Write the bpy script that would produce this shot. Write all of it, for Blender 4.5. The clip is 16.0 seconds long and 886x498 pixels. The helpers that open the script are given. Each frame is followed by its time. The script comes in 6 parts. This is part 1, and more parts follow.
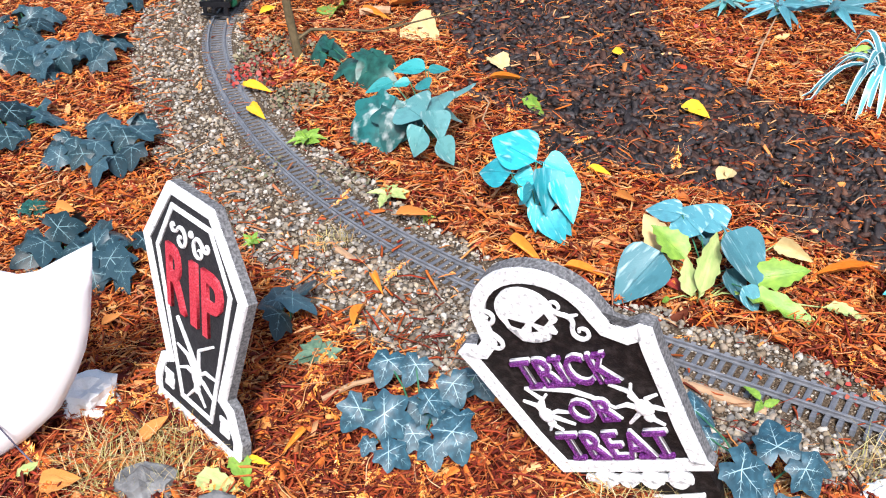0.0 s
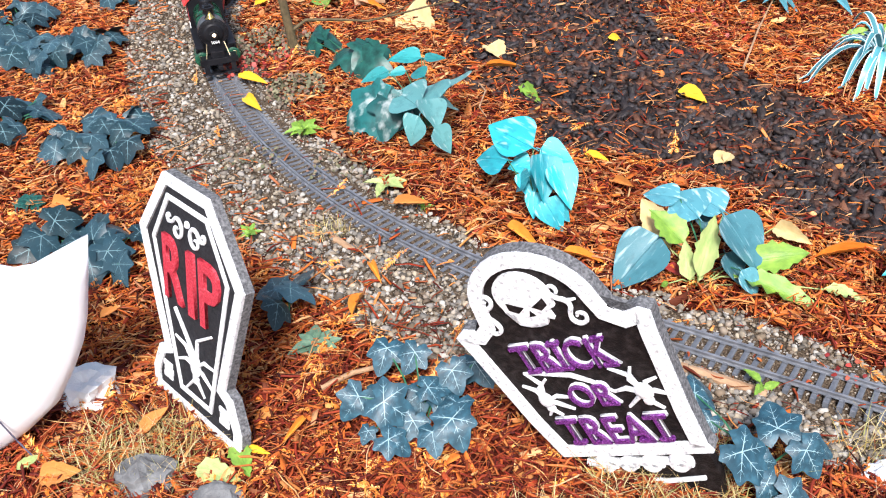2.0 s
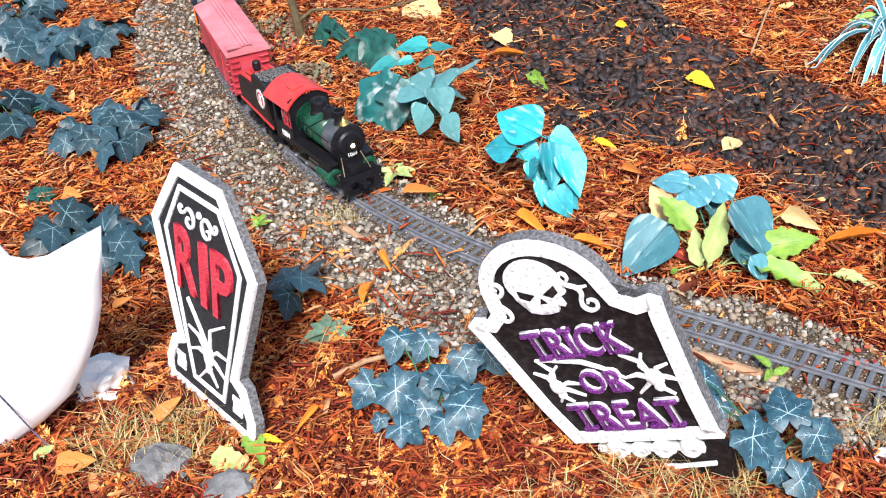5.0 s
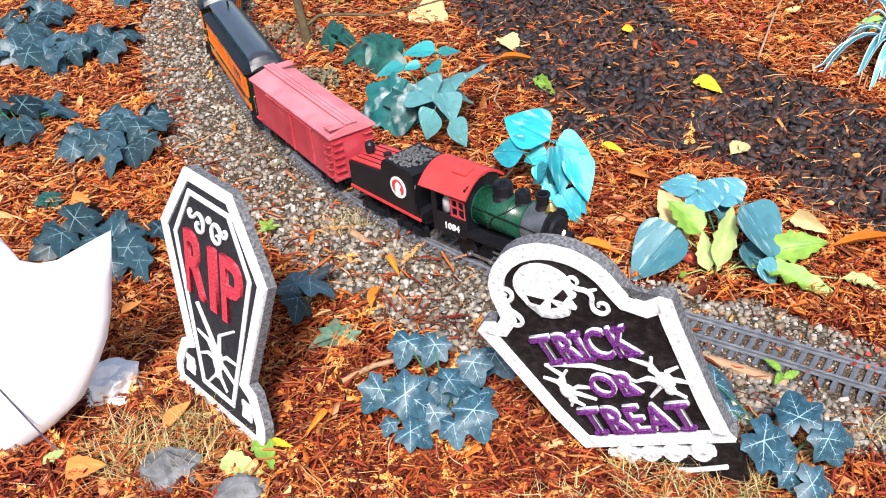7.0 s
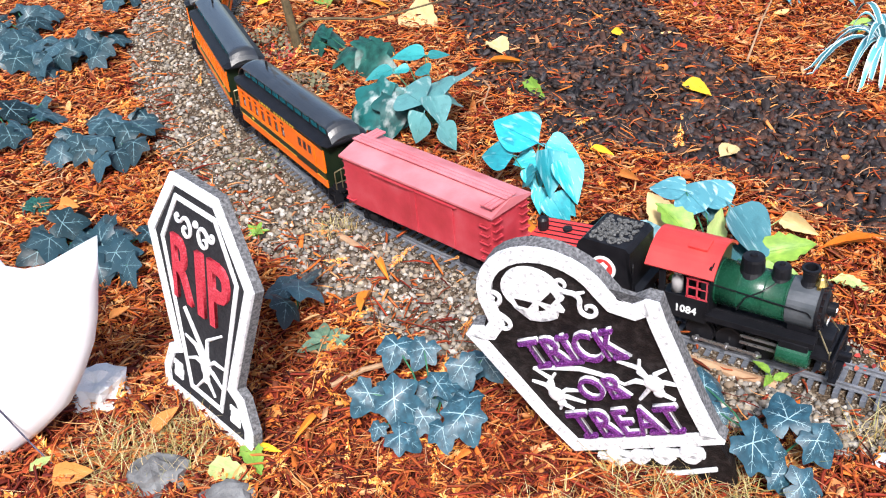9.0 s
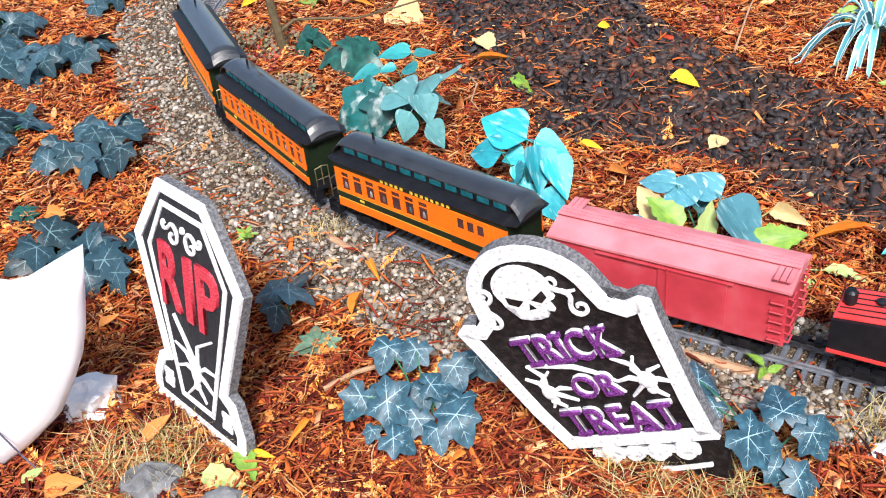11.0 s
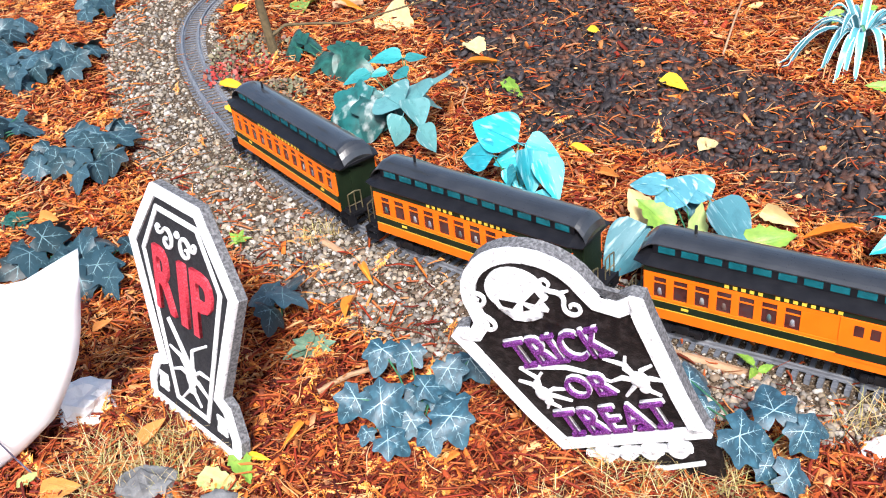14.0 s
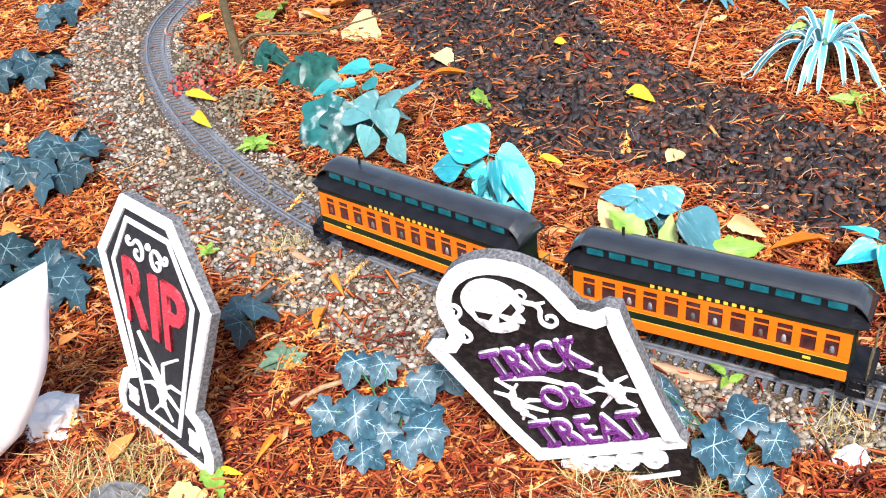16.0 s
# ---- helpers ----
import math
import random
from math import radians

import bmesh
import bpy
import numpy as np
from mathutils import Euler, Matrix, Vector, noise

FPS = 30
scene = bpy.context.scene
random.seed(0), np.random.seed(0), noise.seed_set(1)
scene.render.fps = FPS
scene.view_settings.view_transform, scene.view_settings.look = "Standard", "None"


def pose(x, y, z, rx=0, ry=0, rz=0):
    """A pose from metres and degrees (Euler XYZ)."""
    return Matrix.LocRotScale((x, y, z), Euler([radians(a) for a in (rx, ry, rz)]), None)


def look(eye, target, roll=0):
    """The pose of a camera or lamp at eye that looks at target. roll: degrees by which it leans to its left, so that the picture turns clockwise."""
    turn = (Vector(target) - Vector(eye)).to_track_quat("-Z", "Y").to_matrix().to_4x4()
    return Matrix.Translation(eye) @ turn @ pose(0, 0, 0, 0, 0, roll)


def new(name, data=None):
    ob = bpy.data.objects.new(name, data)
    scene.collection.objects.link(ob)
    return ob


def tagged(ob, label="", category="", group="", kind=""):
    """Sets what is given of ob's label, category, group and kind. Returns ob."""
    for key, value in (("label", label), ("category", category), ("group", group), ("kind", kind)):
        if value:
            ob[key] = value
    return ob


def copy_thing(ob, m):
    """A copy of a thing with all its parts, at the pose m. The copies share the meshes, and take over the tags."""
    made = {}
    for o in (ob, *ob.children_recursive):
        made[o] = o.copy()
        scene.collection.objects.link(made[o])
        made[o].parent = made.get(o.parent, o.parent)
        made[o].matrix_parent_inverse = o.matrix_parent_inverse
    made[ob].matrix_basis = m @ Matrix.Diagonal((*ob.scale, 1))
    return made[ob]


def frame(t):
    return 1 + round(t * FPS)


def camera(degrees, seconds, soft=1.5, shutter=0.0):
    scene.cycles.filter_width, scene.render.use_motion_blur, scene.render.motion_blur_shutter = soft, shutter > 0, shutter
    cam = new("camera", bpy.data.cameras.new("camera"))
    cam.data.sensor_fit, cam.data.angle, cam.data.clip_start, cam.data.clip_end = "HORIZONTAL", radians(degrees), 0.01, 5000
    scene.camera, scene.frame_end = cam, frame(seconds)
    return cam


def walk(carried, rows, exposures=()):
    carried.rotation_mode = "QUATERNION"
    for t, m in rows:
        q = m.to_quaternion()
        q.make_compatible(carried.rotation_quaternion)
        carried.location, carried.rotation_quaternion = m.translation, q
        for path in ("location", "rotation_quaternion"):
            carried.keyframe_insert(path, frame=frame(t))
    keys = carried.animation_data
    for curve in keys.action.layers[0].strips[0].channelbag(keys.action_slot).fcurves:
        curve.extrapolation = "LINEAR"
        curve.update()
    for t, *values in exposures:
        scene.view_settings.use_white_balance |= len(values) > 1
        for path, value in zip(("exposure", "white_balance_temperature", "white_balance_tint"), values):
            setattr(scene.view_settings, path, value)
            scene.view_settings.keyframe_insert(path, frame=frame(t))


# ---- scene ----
cam = camera(47.4, 16.0, soft=1.1)
PATH = [
    (0, (0.0, 0.0, 1.023), (0.0, 1.682, -0.06), -3.6),
    (0.5, (-0.001, 0.001, 1.022), (0.011, 1.681, -0.063), -3.6),
    (1, (0.0, 0.001, 1.02), (0.012, 1.679, -0.068), -3.8),
    (1.5, (0.0, -0.003, 1.016), (0.007, 1.674, -0.074), -4.2),
    (2, (0.004, -0.001, 1.014), (0.002, 1.673, -0.082), -4.5),
    (2.5, (0.002, -0.001, 1.014), (0.001, 1.669, -0.086), -4.4),
    (3, (0.003, -0.002, 1.013), (0.001, 1.666, -0.091), -4.5),
    (3.5, (0.004, -0.004, 1.018), (-0.002, 1.659, -0.094), -4.7),
    (4, (0.0, -0.007, 1.018), (-0.007, 1.654, -0.096), -4.9),
    (6.5, (-0.003, -0.006, 1.019), (-0.03, 1.658, -0.09), -5.6),
    (7, (-0.008, -0.007, 1.017), (-0.033, 1.661, -0.087), -5.5),
    (7.5, (-0.004, -0.007, 1.019), (-0.033, 1.661, -0.084), -5.4),
    (8, (-0.006, -0.005, 1.014), (-0.03, 1.665, -0.085), -5.3),
    (8.5, (-0.002, -0.005, 1.012), (-0.021, 1.668, -0.084), -5.4),
    (9, (-0.001, -0.005, 1.014), (-0.012, 1.666, -0.084), -5.5),
    (11.5, (0.006, 0.007, 1.012), (0.007, 1.673, -0.094), -6.8),
    (12, (0.005, 0.005, 1.014), (0.009, 1.671, -0.093), -6.7),
    (12.5, (0.001, 0.001, 1.011), (0.01, 1.669, -0.092), -6.6),
    (13, (-0.003, -0.002, 1.01), (0.012, 1.668, -0.091), -6.6),
    (13.5, (-0.002, -0.005, 1.015), (0.016, 1.664, -0.086), -6.7),
    (14, (0.0, -0.004, 1.016), (0.022, 1.667, -0.084), -6.6),
    (14.5, (0.001, 0.0, 1.009), (0.029, 1.674, -0.085), -6.4),
    (15, (-0.001, 0.001, 1.015), (0.039, 1.673, -0.082), -6.4),
    (15.5, (-0.003, 0.004, 1.019), (0.093, 1.677, -0.074), -5.1),
    (16, (-0.017, 0.001, 1.018), (0.083, 1.675, -0.072), -5.3),
]
walk(cam, [(t, look(eye, target, roll)) for t, eye, target, roll in PATH],
     ((0, 1.04), (9, 1.04), (11.5, 1.05), (13, 1.18), (16, 1.27)))

# ---- light: bright overcast autumn day ----
world = bpy.data.worlds.new("world")
scene.world = world
world.use_nodes = True
wn = world.node_tree
sky = wn.nodes.new("ShaderNodeTexSky")
sky.sky_type, sky.sun_disc = "NISHITA", False
sky.sun_elevation, sky.sun_rotation = radians(48), radians(181)
sky.air_density, sky.dust_density, sky.ozone_density = 1.0, 3.0, 1.0
bgn = wn.nodes["Background"]
wn.links.new(sky.outputs[0], bgn.inputs[0])
bgn.inputs[1].default_value = 0.098
sun = new("sun", bpy.data.lights.new("sun", "SUN"))
sun.data.energy, sun.data.angle, sun.data.color = 2.9, radians(10), (1.0, 0.985, 0.99)
sun.matrix_world = look((-0.1, -2.6, 4.6), (0, 1.5, 0))
scene.view_settings.exposure = 1.04


# ---- materials ----
def mat(name, cols, rough=0.6, metal=0.0, scale=40.0, bump=0.2, fine=300.0, pick="noise", spec=0.5, coat=0.0, trans=0.0):
    """cols: colours spread over a ramp, which noise, the piece or the loose part picks from."""
    m = bpy.data.materials.new(name)
    m.use_nodes = True
    n, l = m.node_tree.nodes, m.node_tree.links
    b = n["Principled BSDF"]
    tc = n.new("ShaderNodeTexCoord")
    no = n.new("ShaderNodeTexNoise")
    no.inputs["Scale"].default_value, no.inputs["Detail"].default_value = scale, 6
    l.new(tc.outputs["Object"], no.inputs["Vector"])
    ramp = n.new("ShaderNodeValToRGB")
    els = ramp.color_ramp.elements
    while len(els) < len(cols):
        els.new(0.5)
    for i, c in enumerate(cols):
        els[i].position = (0.3 + 0.4 * i / max(1, len(cols) - 1)) if pick == "noise" else i / max(1, len(cols) - 1)
        els[i].color = c
    if pick == "island":
        g = n.new("ShaderNodeNewGeometry")
        src = g.outputs["Random Per Island"]
    elif pick == "object":
        g = n.new("ShaderNodeObjectInfo")
        src = g.outputs["Random"]
    else:
        src = no.outputs[0]
    l.new(src, ramp.inputs[0])
    col = ramp.outputs[0]
    if pick != "noise":
        mix = n.new("ShaderNodeMix")
        mix.data_type, mix.blend_type = "RGBA", "OVERLAY"
        mix.inputs[0].default_value = 0.4
        l.new(col, mix.inputs[6])
        l.new(no.outputs[0], mix.inputs[7])
        col = mix.outputs[2]
    l.new(col, b.inputs["Base Color"])
    fi = n.new("ShaderNodeTexNoise")
    fi.inputs["Scale"].default_value, fi.inputs["Detail"].default_value = fine, 4
    l.new(tc.outputs["Object"], fi.inputs["Vector"])
    mr = n.new("ShaderNodeMapRange")
    mr.inputs[3].default_value, mr.inputs[4].default_value = max(0.02, rough - 0.12), min(1, rough + 0.12)
    l.new(fi.outputs[0], mr.inputs[0])
    l.new(mr.outputs[0], b.inputs["Roughness"])
    bp = n.new("ShaderNodeBump")
    bp.inputs["Strength"].default_value, bp.inputs["Distance"].default_value = bump, 0.002
    l.new(fi.outputs[0], bp.inputs["Height"])
    l.new(bp.outputs[0], b.inputs["Normal"])
    b.inputs["Metallic"].default_value = metal
    b.inputs["Specular IOR Level"].default_value = spec
    b.inputs["Coat Weight"].default_value = coat
    return m


def leafy(name, base, dark, streak, amount, stretch=(1.3, 5, 2), rough=0.45):
    """A fabric leaf with pale streaks along it."""
    m = mat(name, [dark, base, base], rough, scale=4, bump=0.25, fine=40)
    n, l = m.node_tree.nodes, m.node_tree.links
    b = n["Principled BSDF"]
    old = b.inputs["Base Color"].links[0].from_socket
    tc = n.new("ShaderNodeTexCoord")
    mp = n.new("ShaderNodeMapping")
    mp.inputs["Scale"].default_value = stretch
    no = n.new("ShaderNodeTexNoise")
    no.inputs["Scale"].default_value, no.inputs["Detail"].default_value = 1.6, 3
    l.new(tc.outputs["Object"], mp.inputs[0])
    l.new(mp.outputs[0], no.inputs["Vector"])
    rp = n.new("ShaderNodeValToRGB")
    rp.color_ramp.elements[0].position, rp.color_ramp.elements[1].position = amount, amount + 0.16
    l.new(no.outputs[0], rp.inputs[0])
    mx = n.new("ShaderNodeMix")
    mx.data_type = "RGBA"
    l.new(rp.outputs[0], mx.inputs[0])
    l.new(old, mx.inputs[6])
    mx.inputs[7].default_value = streak
    oi = n.new("ShaderNodeObjectInfo")
    mr = n.new("ShaderNodeMapRange")
    mr.inputs[3].default_value, mr.inputs[4].default_value = 0.5, 1.15
    l.new(oi.outputs["Random"], mr.inputs[0])
    hs = n.new("ShaderNodeHueSaturation")
    l.new(mr.outputs[0], hs.inputs["Value"])
    l.new(mx.outputs[2], hs.inputs["Color"])
    l.new(hs.outputs[0], b.inputs["Base Color"])
    return m


M_SOIL = mat("soil", [(0.014, 0.004, 0.002, 1), (0.06, 0.009, 0.004, 1), (0.13, 0.020, 0.008, 1)], 0.95, scale=45, bump=0.9, fine=220, spec=0.1)
M_GRIT = mat("grit", [(0.022, 0.015, 0.010, 1), (0.085, 0.060, 0.040, 1), (0.22, 0.165, 0.12, 1)], 0.95, scale=300, bump=1.0, fine=700, spec=0.15)
M_GRAVEL = mat("gravel", [(0.055, 0.048, 0.042, 1), (0.27, 0.225, 0.17, 1), (0.15, 0.145, 0.14, 1), (0.42, 0.35, 0.26, 1), (0.11, 0.075, 0.048, 1), (0.27, 0.245, 0.22, 1), (0.52, 0.48, 0.43, 1), (0.19, 0.13, 0.08, 1)], 0.8, scale=120, bump=0.5, pick="island", spec=0.3)
M_SHRED = mat("mulch_shred", [(0.040, 0.005, 0.003, 1), (0.22, 0.022, 0.010, 1), (0.74, 0.19, 0.030, 1), (0.09, 0.010, 0.006, 1), (0.38, 0.046, 0.016, 1), (0.78, 0.33, 0.10, 1), (0.07, 0.008, 0.005, 1), (0.70, 0.17, 0.030, 1), (0.26, 0.028, 0.013, 1), (0.80, 0.44, 0.20, 1), (0.13, 0.014, 0.008, 1)], 0.8, scale=90, bump=0.5, pick="island", spec=0.25)
M_STRAND = mat("mulch_strand", [(0.66, 0.24, 0.06, 1), (0.74, 0.40, 0.17, 1), (0.56, 0.13, 0.03, 1), (0.32, 0.05, 0.02, 1), (0.76, 0.50, 0.28, 1)], 0.8, scale=120, bump=0.4, pick="island", spec=0.25)
M_SHREDDEEP = mat("damp_mulch_shred", [(0.030, 0.004, 0.003, 1), (0.16, 0.016, 0.008, 1), (0.42, 0.075, 0.018, 1), (0.07, 0.008, 0.005, 1), (0.28, 0.030, 0.012, 1), (0.60, 0.20, 0.05, 1), (0.05, 0.006, 0.004, 1), (0.20, 0.020, 0.010, 1), (0.46, 0.10, 0.025, 1), (0.11, 0.012, 0.007, 1)], 0.7, scale=90, bump=0.5, pick="island", spec=0.3)
M_FROND = mat("cedar_frond", [(0.86, 0.36, 0.06, 1), (0.72, 0.20, 0.03, 1), (0.88, 0.54, 0.20, 1), (0.80, 0.28, 0.04, 1), (0.56, 0.12, 0.025, 1)], 0.7, scale=120, bump=0.4, pick="island", spec=0.25)
M_BARK = mat("bark_chip", [(0.006, 0.005, 0.006, 1), (0.022, 0.016, 0.016, 1), (0.060, 0.050, 0.053, 1), (0.012, 0.008, 0.007, 1), (0.075, 0.034, 0.024, 1), (0.022, 0.015, 0.014, 1), (0.16, 0.065, 0.035, 1)], 0.6, scale=90, bump=0.7, pick="island", spec=0.35)
M_BARKSOIL = mat("bark_soil", [(0.006, 0.005, 0.005, 1), (0.025, 0.015, 0.012, 1)], 0.95, scale=60, bump=0.9, spec=0.1)
M_DEADLEAF = mat("dead_leaf", [(0.35, 0.10, 0.03, 1), (0.60, 0.25, 0.06, 1), (0.45, 0.13, 0.03, 1), (0.70, 0.40, 0.16, 1)], 0.6, scale=50, bump=0.3, pick="island")
M_YELLOW = mat("yellow_leaf", [(0.80, 0.42, 0.02, 1), (0.85, 0.52, 0.04, 1)], 0.45, scale=4, bump=0.2, fine=30)
M_CREAM = mat("cream_leaf", [(0.56, 0.40, 0.18, 1), (0.68, 0.54, 0.28, 1)], 0.55, scale=4, bump=0.2, fine=30)
M_ORANGELEAF = mat("orange_leaf", [(0.70, 0.25, 0.03, 1), (0.80, 0.36, 0.06, 1)], 0.5, scale=4, bump=0.2, fine=30)
M_REDLEAF = mat("red_leaf", [(0.22, 0.02, 0.02, 1), (0.45, 0.05, 0.04, 1), (0.30, 0.10, 0.06, 1)], 0.55, scale=60, bump=0.3, pick="island")
M_GREEN = mat("green_leaf", [(0.10, 0.22, 0.03, 1), (0.26, 0.42, 0.06, 1)], 0.45, scale=4, bump=0.35, fine=30)
M_PALEGREEN = mat("pale_green_leaf", [(0.24, 0.36, 0.11, 1), (0.44, 0.47, 0.20, 1)], 0.55, scale=4, bump=0.3, fine=30)
M_SAGELEAF = mat("sage_leaf", [(0.07, 0.15, 0.10, 1), (0.16, 0.26, 0.17, 1)], 0.55, scale=4, bump=0.3, fine=30)
M_SAGE = mat("sage_sprig", [(0.10, 0.11, 0.06, 1), (0.22, 0.20, 0.12, 1), (0.20, 0.10, 0.08, 1)], 0.8, scale=60, bump=0.4, pick="island")
M_GRASS = mat("grass", [(0.34, 0.28, 0.09, 1), (0.52, 0.40, 0.18, 1), (0.62, 0.50, 0.30, 1), (0.24, 0.26, 0.07, 1), (0.44, 0.26, 0.10, 1)], 0.6, scale=60, bump=0.2, pick="island", spec=0.3)
M_IVY = mat("ivy_leaf", [(0.010, 0.038, 0.058, 1), (0.022, 0.072, 0.105, 1), (0.042, 0.125, 0.175, 1)], 0.40, scale=4, bump=0.3, fine=30)
M_IVYGREY = mat("ivy_leaf_grey", [(0.005, 0.016, 0.020, 1), (0.022, 0.058, 0.078, 1), (0.009, 0.028, 0.034, 1), (0.036, 0.085, 0.115, 1), (0.012, 0.038, 0.048, 1)], 0.40, scale=4, bump=0.3, fine=30, pick="object")
M_VEINGREY = mat("grey_vein", [(0.13, 0.23, 0.26, 1), (0.20, 0.31, 0.34, 1)], 0.6, scale=4, bump=0.1, fine=30)
M_IVYDARK = mat("ivy_leaf_dark", [(0.006, 0.030, 0.024, 1), (0.012, 0.075, 0.060, 1), (0.02, 0.12, 0.10, 1)], 0.4, scale=4, bump=0.3, fine=30)
M_VEIN = mat("pale_vein", [(0.22, 0.36, 0.41, 1), (0.36, 0.50, 0.54, 1)], 0.6, scale=4, bump=0.1, fine=30)
M_MARGIN = mat("pale_margin", [(0.55, 0.68, 0.70, 1), (0.70, 0.80, 0.81, 1)], 0.5, scale=4, bump=0.1, fine=30)
M_STEM = mat("plastic_stem", [(0.02, 0.12, 0.06, 1), (0.05, 0.20, 0.10, 1)], 0.5, scale=80, bump=0.1)
M_TEAL = leafy("teal_leaf", (0.13, 0.36, 0.37, 1), (0.08, 0.25, 0.26, 1), (0.48, 0.64, 0.64, 1), 0.60)
M_TEALFLAT = leafy("flat_teal_leaf", (0.030, 0.27, 0.28, 1), (0.015, 0.16, 0.16, 1), (0.25, 0.50, 0.50, 1), 0.64)
M_EDGED = leafy("edged_ivy_leaf", (0.012, 0.15, 0.15, 1), (0.006, 0.07, 0.07, 1), (0.66, 0.74, 0.74, 1), 0.53, (1.2, 1.6, 1))
M_CYAN = leafy("cyan_leaf", (0.03, 0.42, 0.50, 1), (0.02, 0.28, 0.36, 1), (0.38, 0.74, 0.80, 1), 0.56)
M_BLUE = leafy("blue_leaf", (0.08, 0.27, 0.33, 1), (0.05, 0.18, 0.23, 1), (0.50, 0.70, 0.75, 1), 0.57)
M_SPIDER = leafy("ribbon_leaf", (0.10, 0.36, 0.42, 1), (0.03, 0.18, 0.23, 1), (0.45, 0.66, 0.70, 1), 0.62, (9, 9, 9))
M_RAIL = mat("rail_brass_grey", [(0.15, 0.158, 0.18, 1), (0.30, 0.31, 0.34, 1)], 0.36, 0.4, 60, 0.15)
M_TIE = mat("plastic_tie", [(0.075, 0.083, 0.102, 1), (0.13, 0.14, 0.165, 1), (0.22, 0.228, 0.245, 1)], 0.6, scale=45, bump=0.4, fine=500, spec=0.35)
M_WOOD = mat("weathered_wood", [(0.30, 0.17, 0.09, 1), (0.48, 0.30, 0.18, 1)], 0.8, scale=50, bump=0.6)
M_TRUNK = mat("young_bark", [(0.06, 0.045, 0.02, 1), (0.14, 0.10, 0.05, 1)], 0.85, scale=60, bump=0.8)
M_FOAM = mat("grey_foam", [(0.05, 0.05, 0.055, 1), (0.13, 0.13, 0.14, 1), (0.24, 0.24, 0.25, 1)], 0.9, scale=260, bump=0.9, fine=500)
M_PANEL = mat("black_foam", [(0.004, 0.003, 0.0035, 1), (0.010, 0.007, 0.007, 1), (0.030, 0.024, 0.024, 1)], 0.7, scale=90, bump=0.8, fine=400, spec=0.18)
M_PANELGREY = mat("charcoal_foam", [(0.014, 0.014, 0.017, 1), (0.030, 0.030, 0.035, 1)], 0.85, scale=120, bump=0.8, fine=400, spec=0.2)
M_WHITE = mat("white_paint", [(0.40, 0.41, 0.44, 1), (0.70, 0.71, 0.74, 1), (0.78, 0.79, 0.82, 1), (0.80, 0.81, 0.84, 1)], 0.7, scale=170, bump=0.45, fine=500, spec=0.35)
M_RED = mat("red_glitter_paint", [(0.36, 0.010, 0.022, 1), (0.62, 0.030, 0.060, 1), (0.72, 0.16, 0.20, 1)], 0.42, scale=330, bump=0.9, fine=900)
M_PURPLE = mat("purple_glitter_paint", [(0.030, 0.003, 0.045, 1), (0.14, 0.010, 0.20, 1), (0.48, 0.16, 0.58, 1)], 0.30, scale=460, bump=1.0, fine=900)
M_PLUSH = mat("white_fabric", [(0.84, 0.85, 0.90, 1), (0.88, 0.89, 0.93, 1)], 0.85, scale=25, bump=0.25, fine=60)
M_THREAD = mat("dark_thread", [(0.05, 0.05, 0.09, 1), (0.12, 0.12, 0.18, 1)], 0.6)
M_ROCK = mat("grey_rock", [(0.08, 0.08, 0.085, 1), (0.22, 0.225, 0.23, 1)], 0.85, scale=40, bump=0.8, fine=250)
M_QUARTZ = mat("white_rock", [(0.78, 0.78, 0.78, 1), (0.86, 0.86, 0.86, 1)], 0.7, scale=60, bump=0.8, fine=300)
M_BLACK = mat("black_plastic", [(0.005, 0.005, 0.007, 1), (0.012, 0.012, 0.015, 1)], 0.42, scale=50, bump=0.12, spec=0.28)
M_ROOF = mat("black_roof", [(0.014, 0.015, 0.017, 1), (0.028, 0.029, 0.032, 1)], 0.32, scale=30, bump=0.15, fine=500, spec=1.0, coat=1.0)
M_ORANGE = mat("orange_paint", [(0.84, 0.135, 0.004, 1), (0.90, 0.165, 0.006, 1)], 0.38, scale=30, bump=0.06)
M_DKGREEN = mat("dark_green_paint", [(0.006, 0.012, 0.006, 1), (0.011, 0.019, 0.009, 1)], 0.42, scale=40, bump=0.08, spec=0.3)
M_GOLD = mat("yellow_lettering", [(0.62, 0.42, 0.04, 1), (0.75, 0.52, 0.06, 1)], 0.5, scale=60, bump=0.05)
M_BRASS = mat("dull_brass", [(0.20, 0.16, 0.09, 1), (0.38, 0.32, 0.20, 1)], 0.4, 0.8, 60, 0.1)
M_GOLDMETAL = mat("polished_brass", [(0.55, 0.38, 0.12, 1), (0.75, 0.55, 0.2, 1)], 0.28, 1.0, 60, 0.1)
M_TEALGLASS = mat("teal_clerestory_glass", [(0.005, 0.07, 0.09, 1), (0.01, 0.13, 0.16, 1)], 0.15, scale=60, bump=0.03)
M_WINDOW = mat("dark_window", [(0.030, 0.012, 0.014, 1), (0.07, 0.022, 0.02, 1), (0.05, 0.03, 0.035, 1)], 0.12, scale=60, bump=0.03)
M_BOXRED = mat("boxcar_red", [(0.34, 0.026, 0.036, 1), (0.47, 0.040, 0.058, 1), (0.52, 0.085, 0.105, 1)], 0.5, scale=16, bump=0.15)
# boxcar red made paler and pinker: the roof's bright reflection is in the colour
M_BOXROOF = mat("skylit_red_roof", [(0.52, 0.13, 0.15, 1), (0.66, 0.24, 0.27, 1)], 0.40, scale=16, bump=0.15)
M_CABRED = mat("cab_roof_red", [(0.55, 0.035, 0.035, 1), (0.64, 0.055, 0.05, 1)], 0.42, scale=30, bump=0.08)
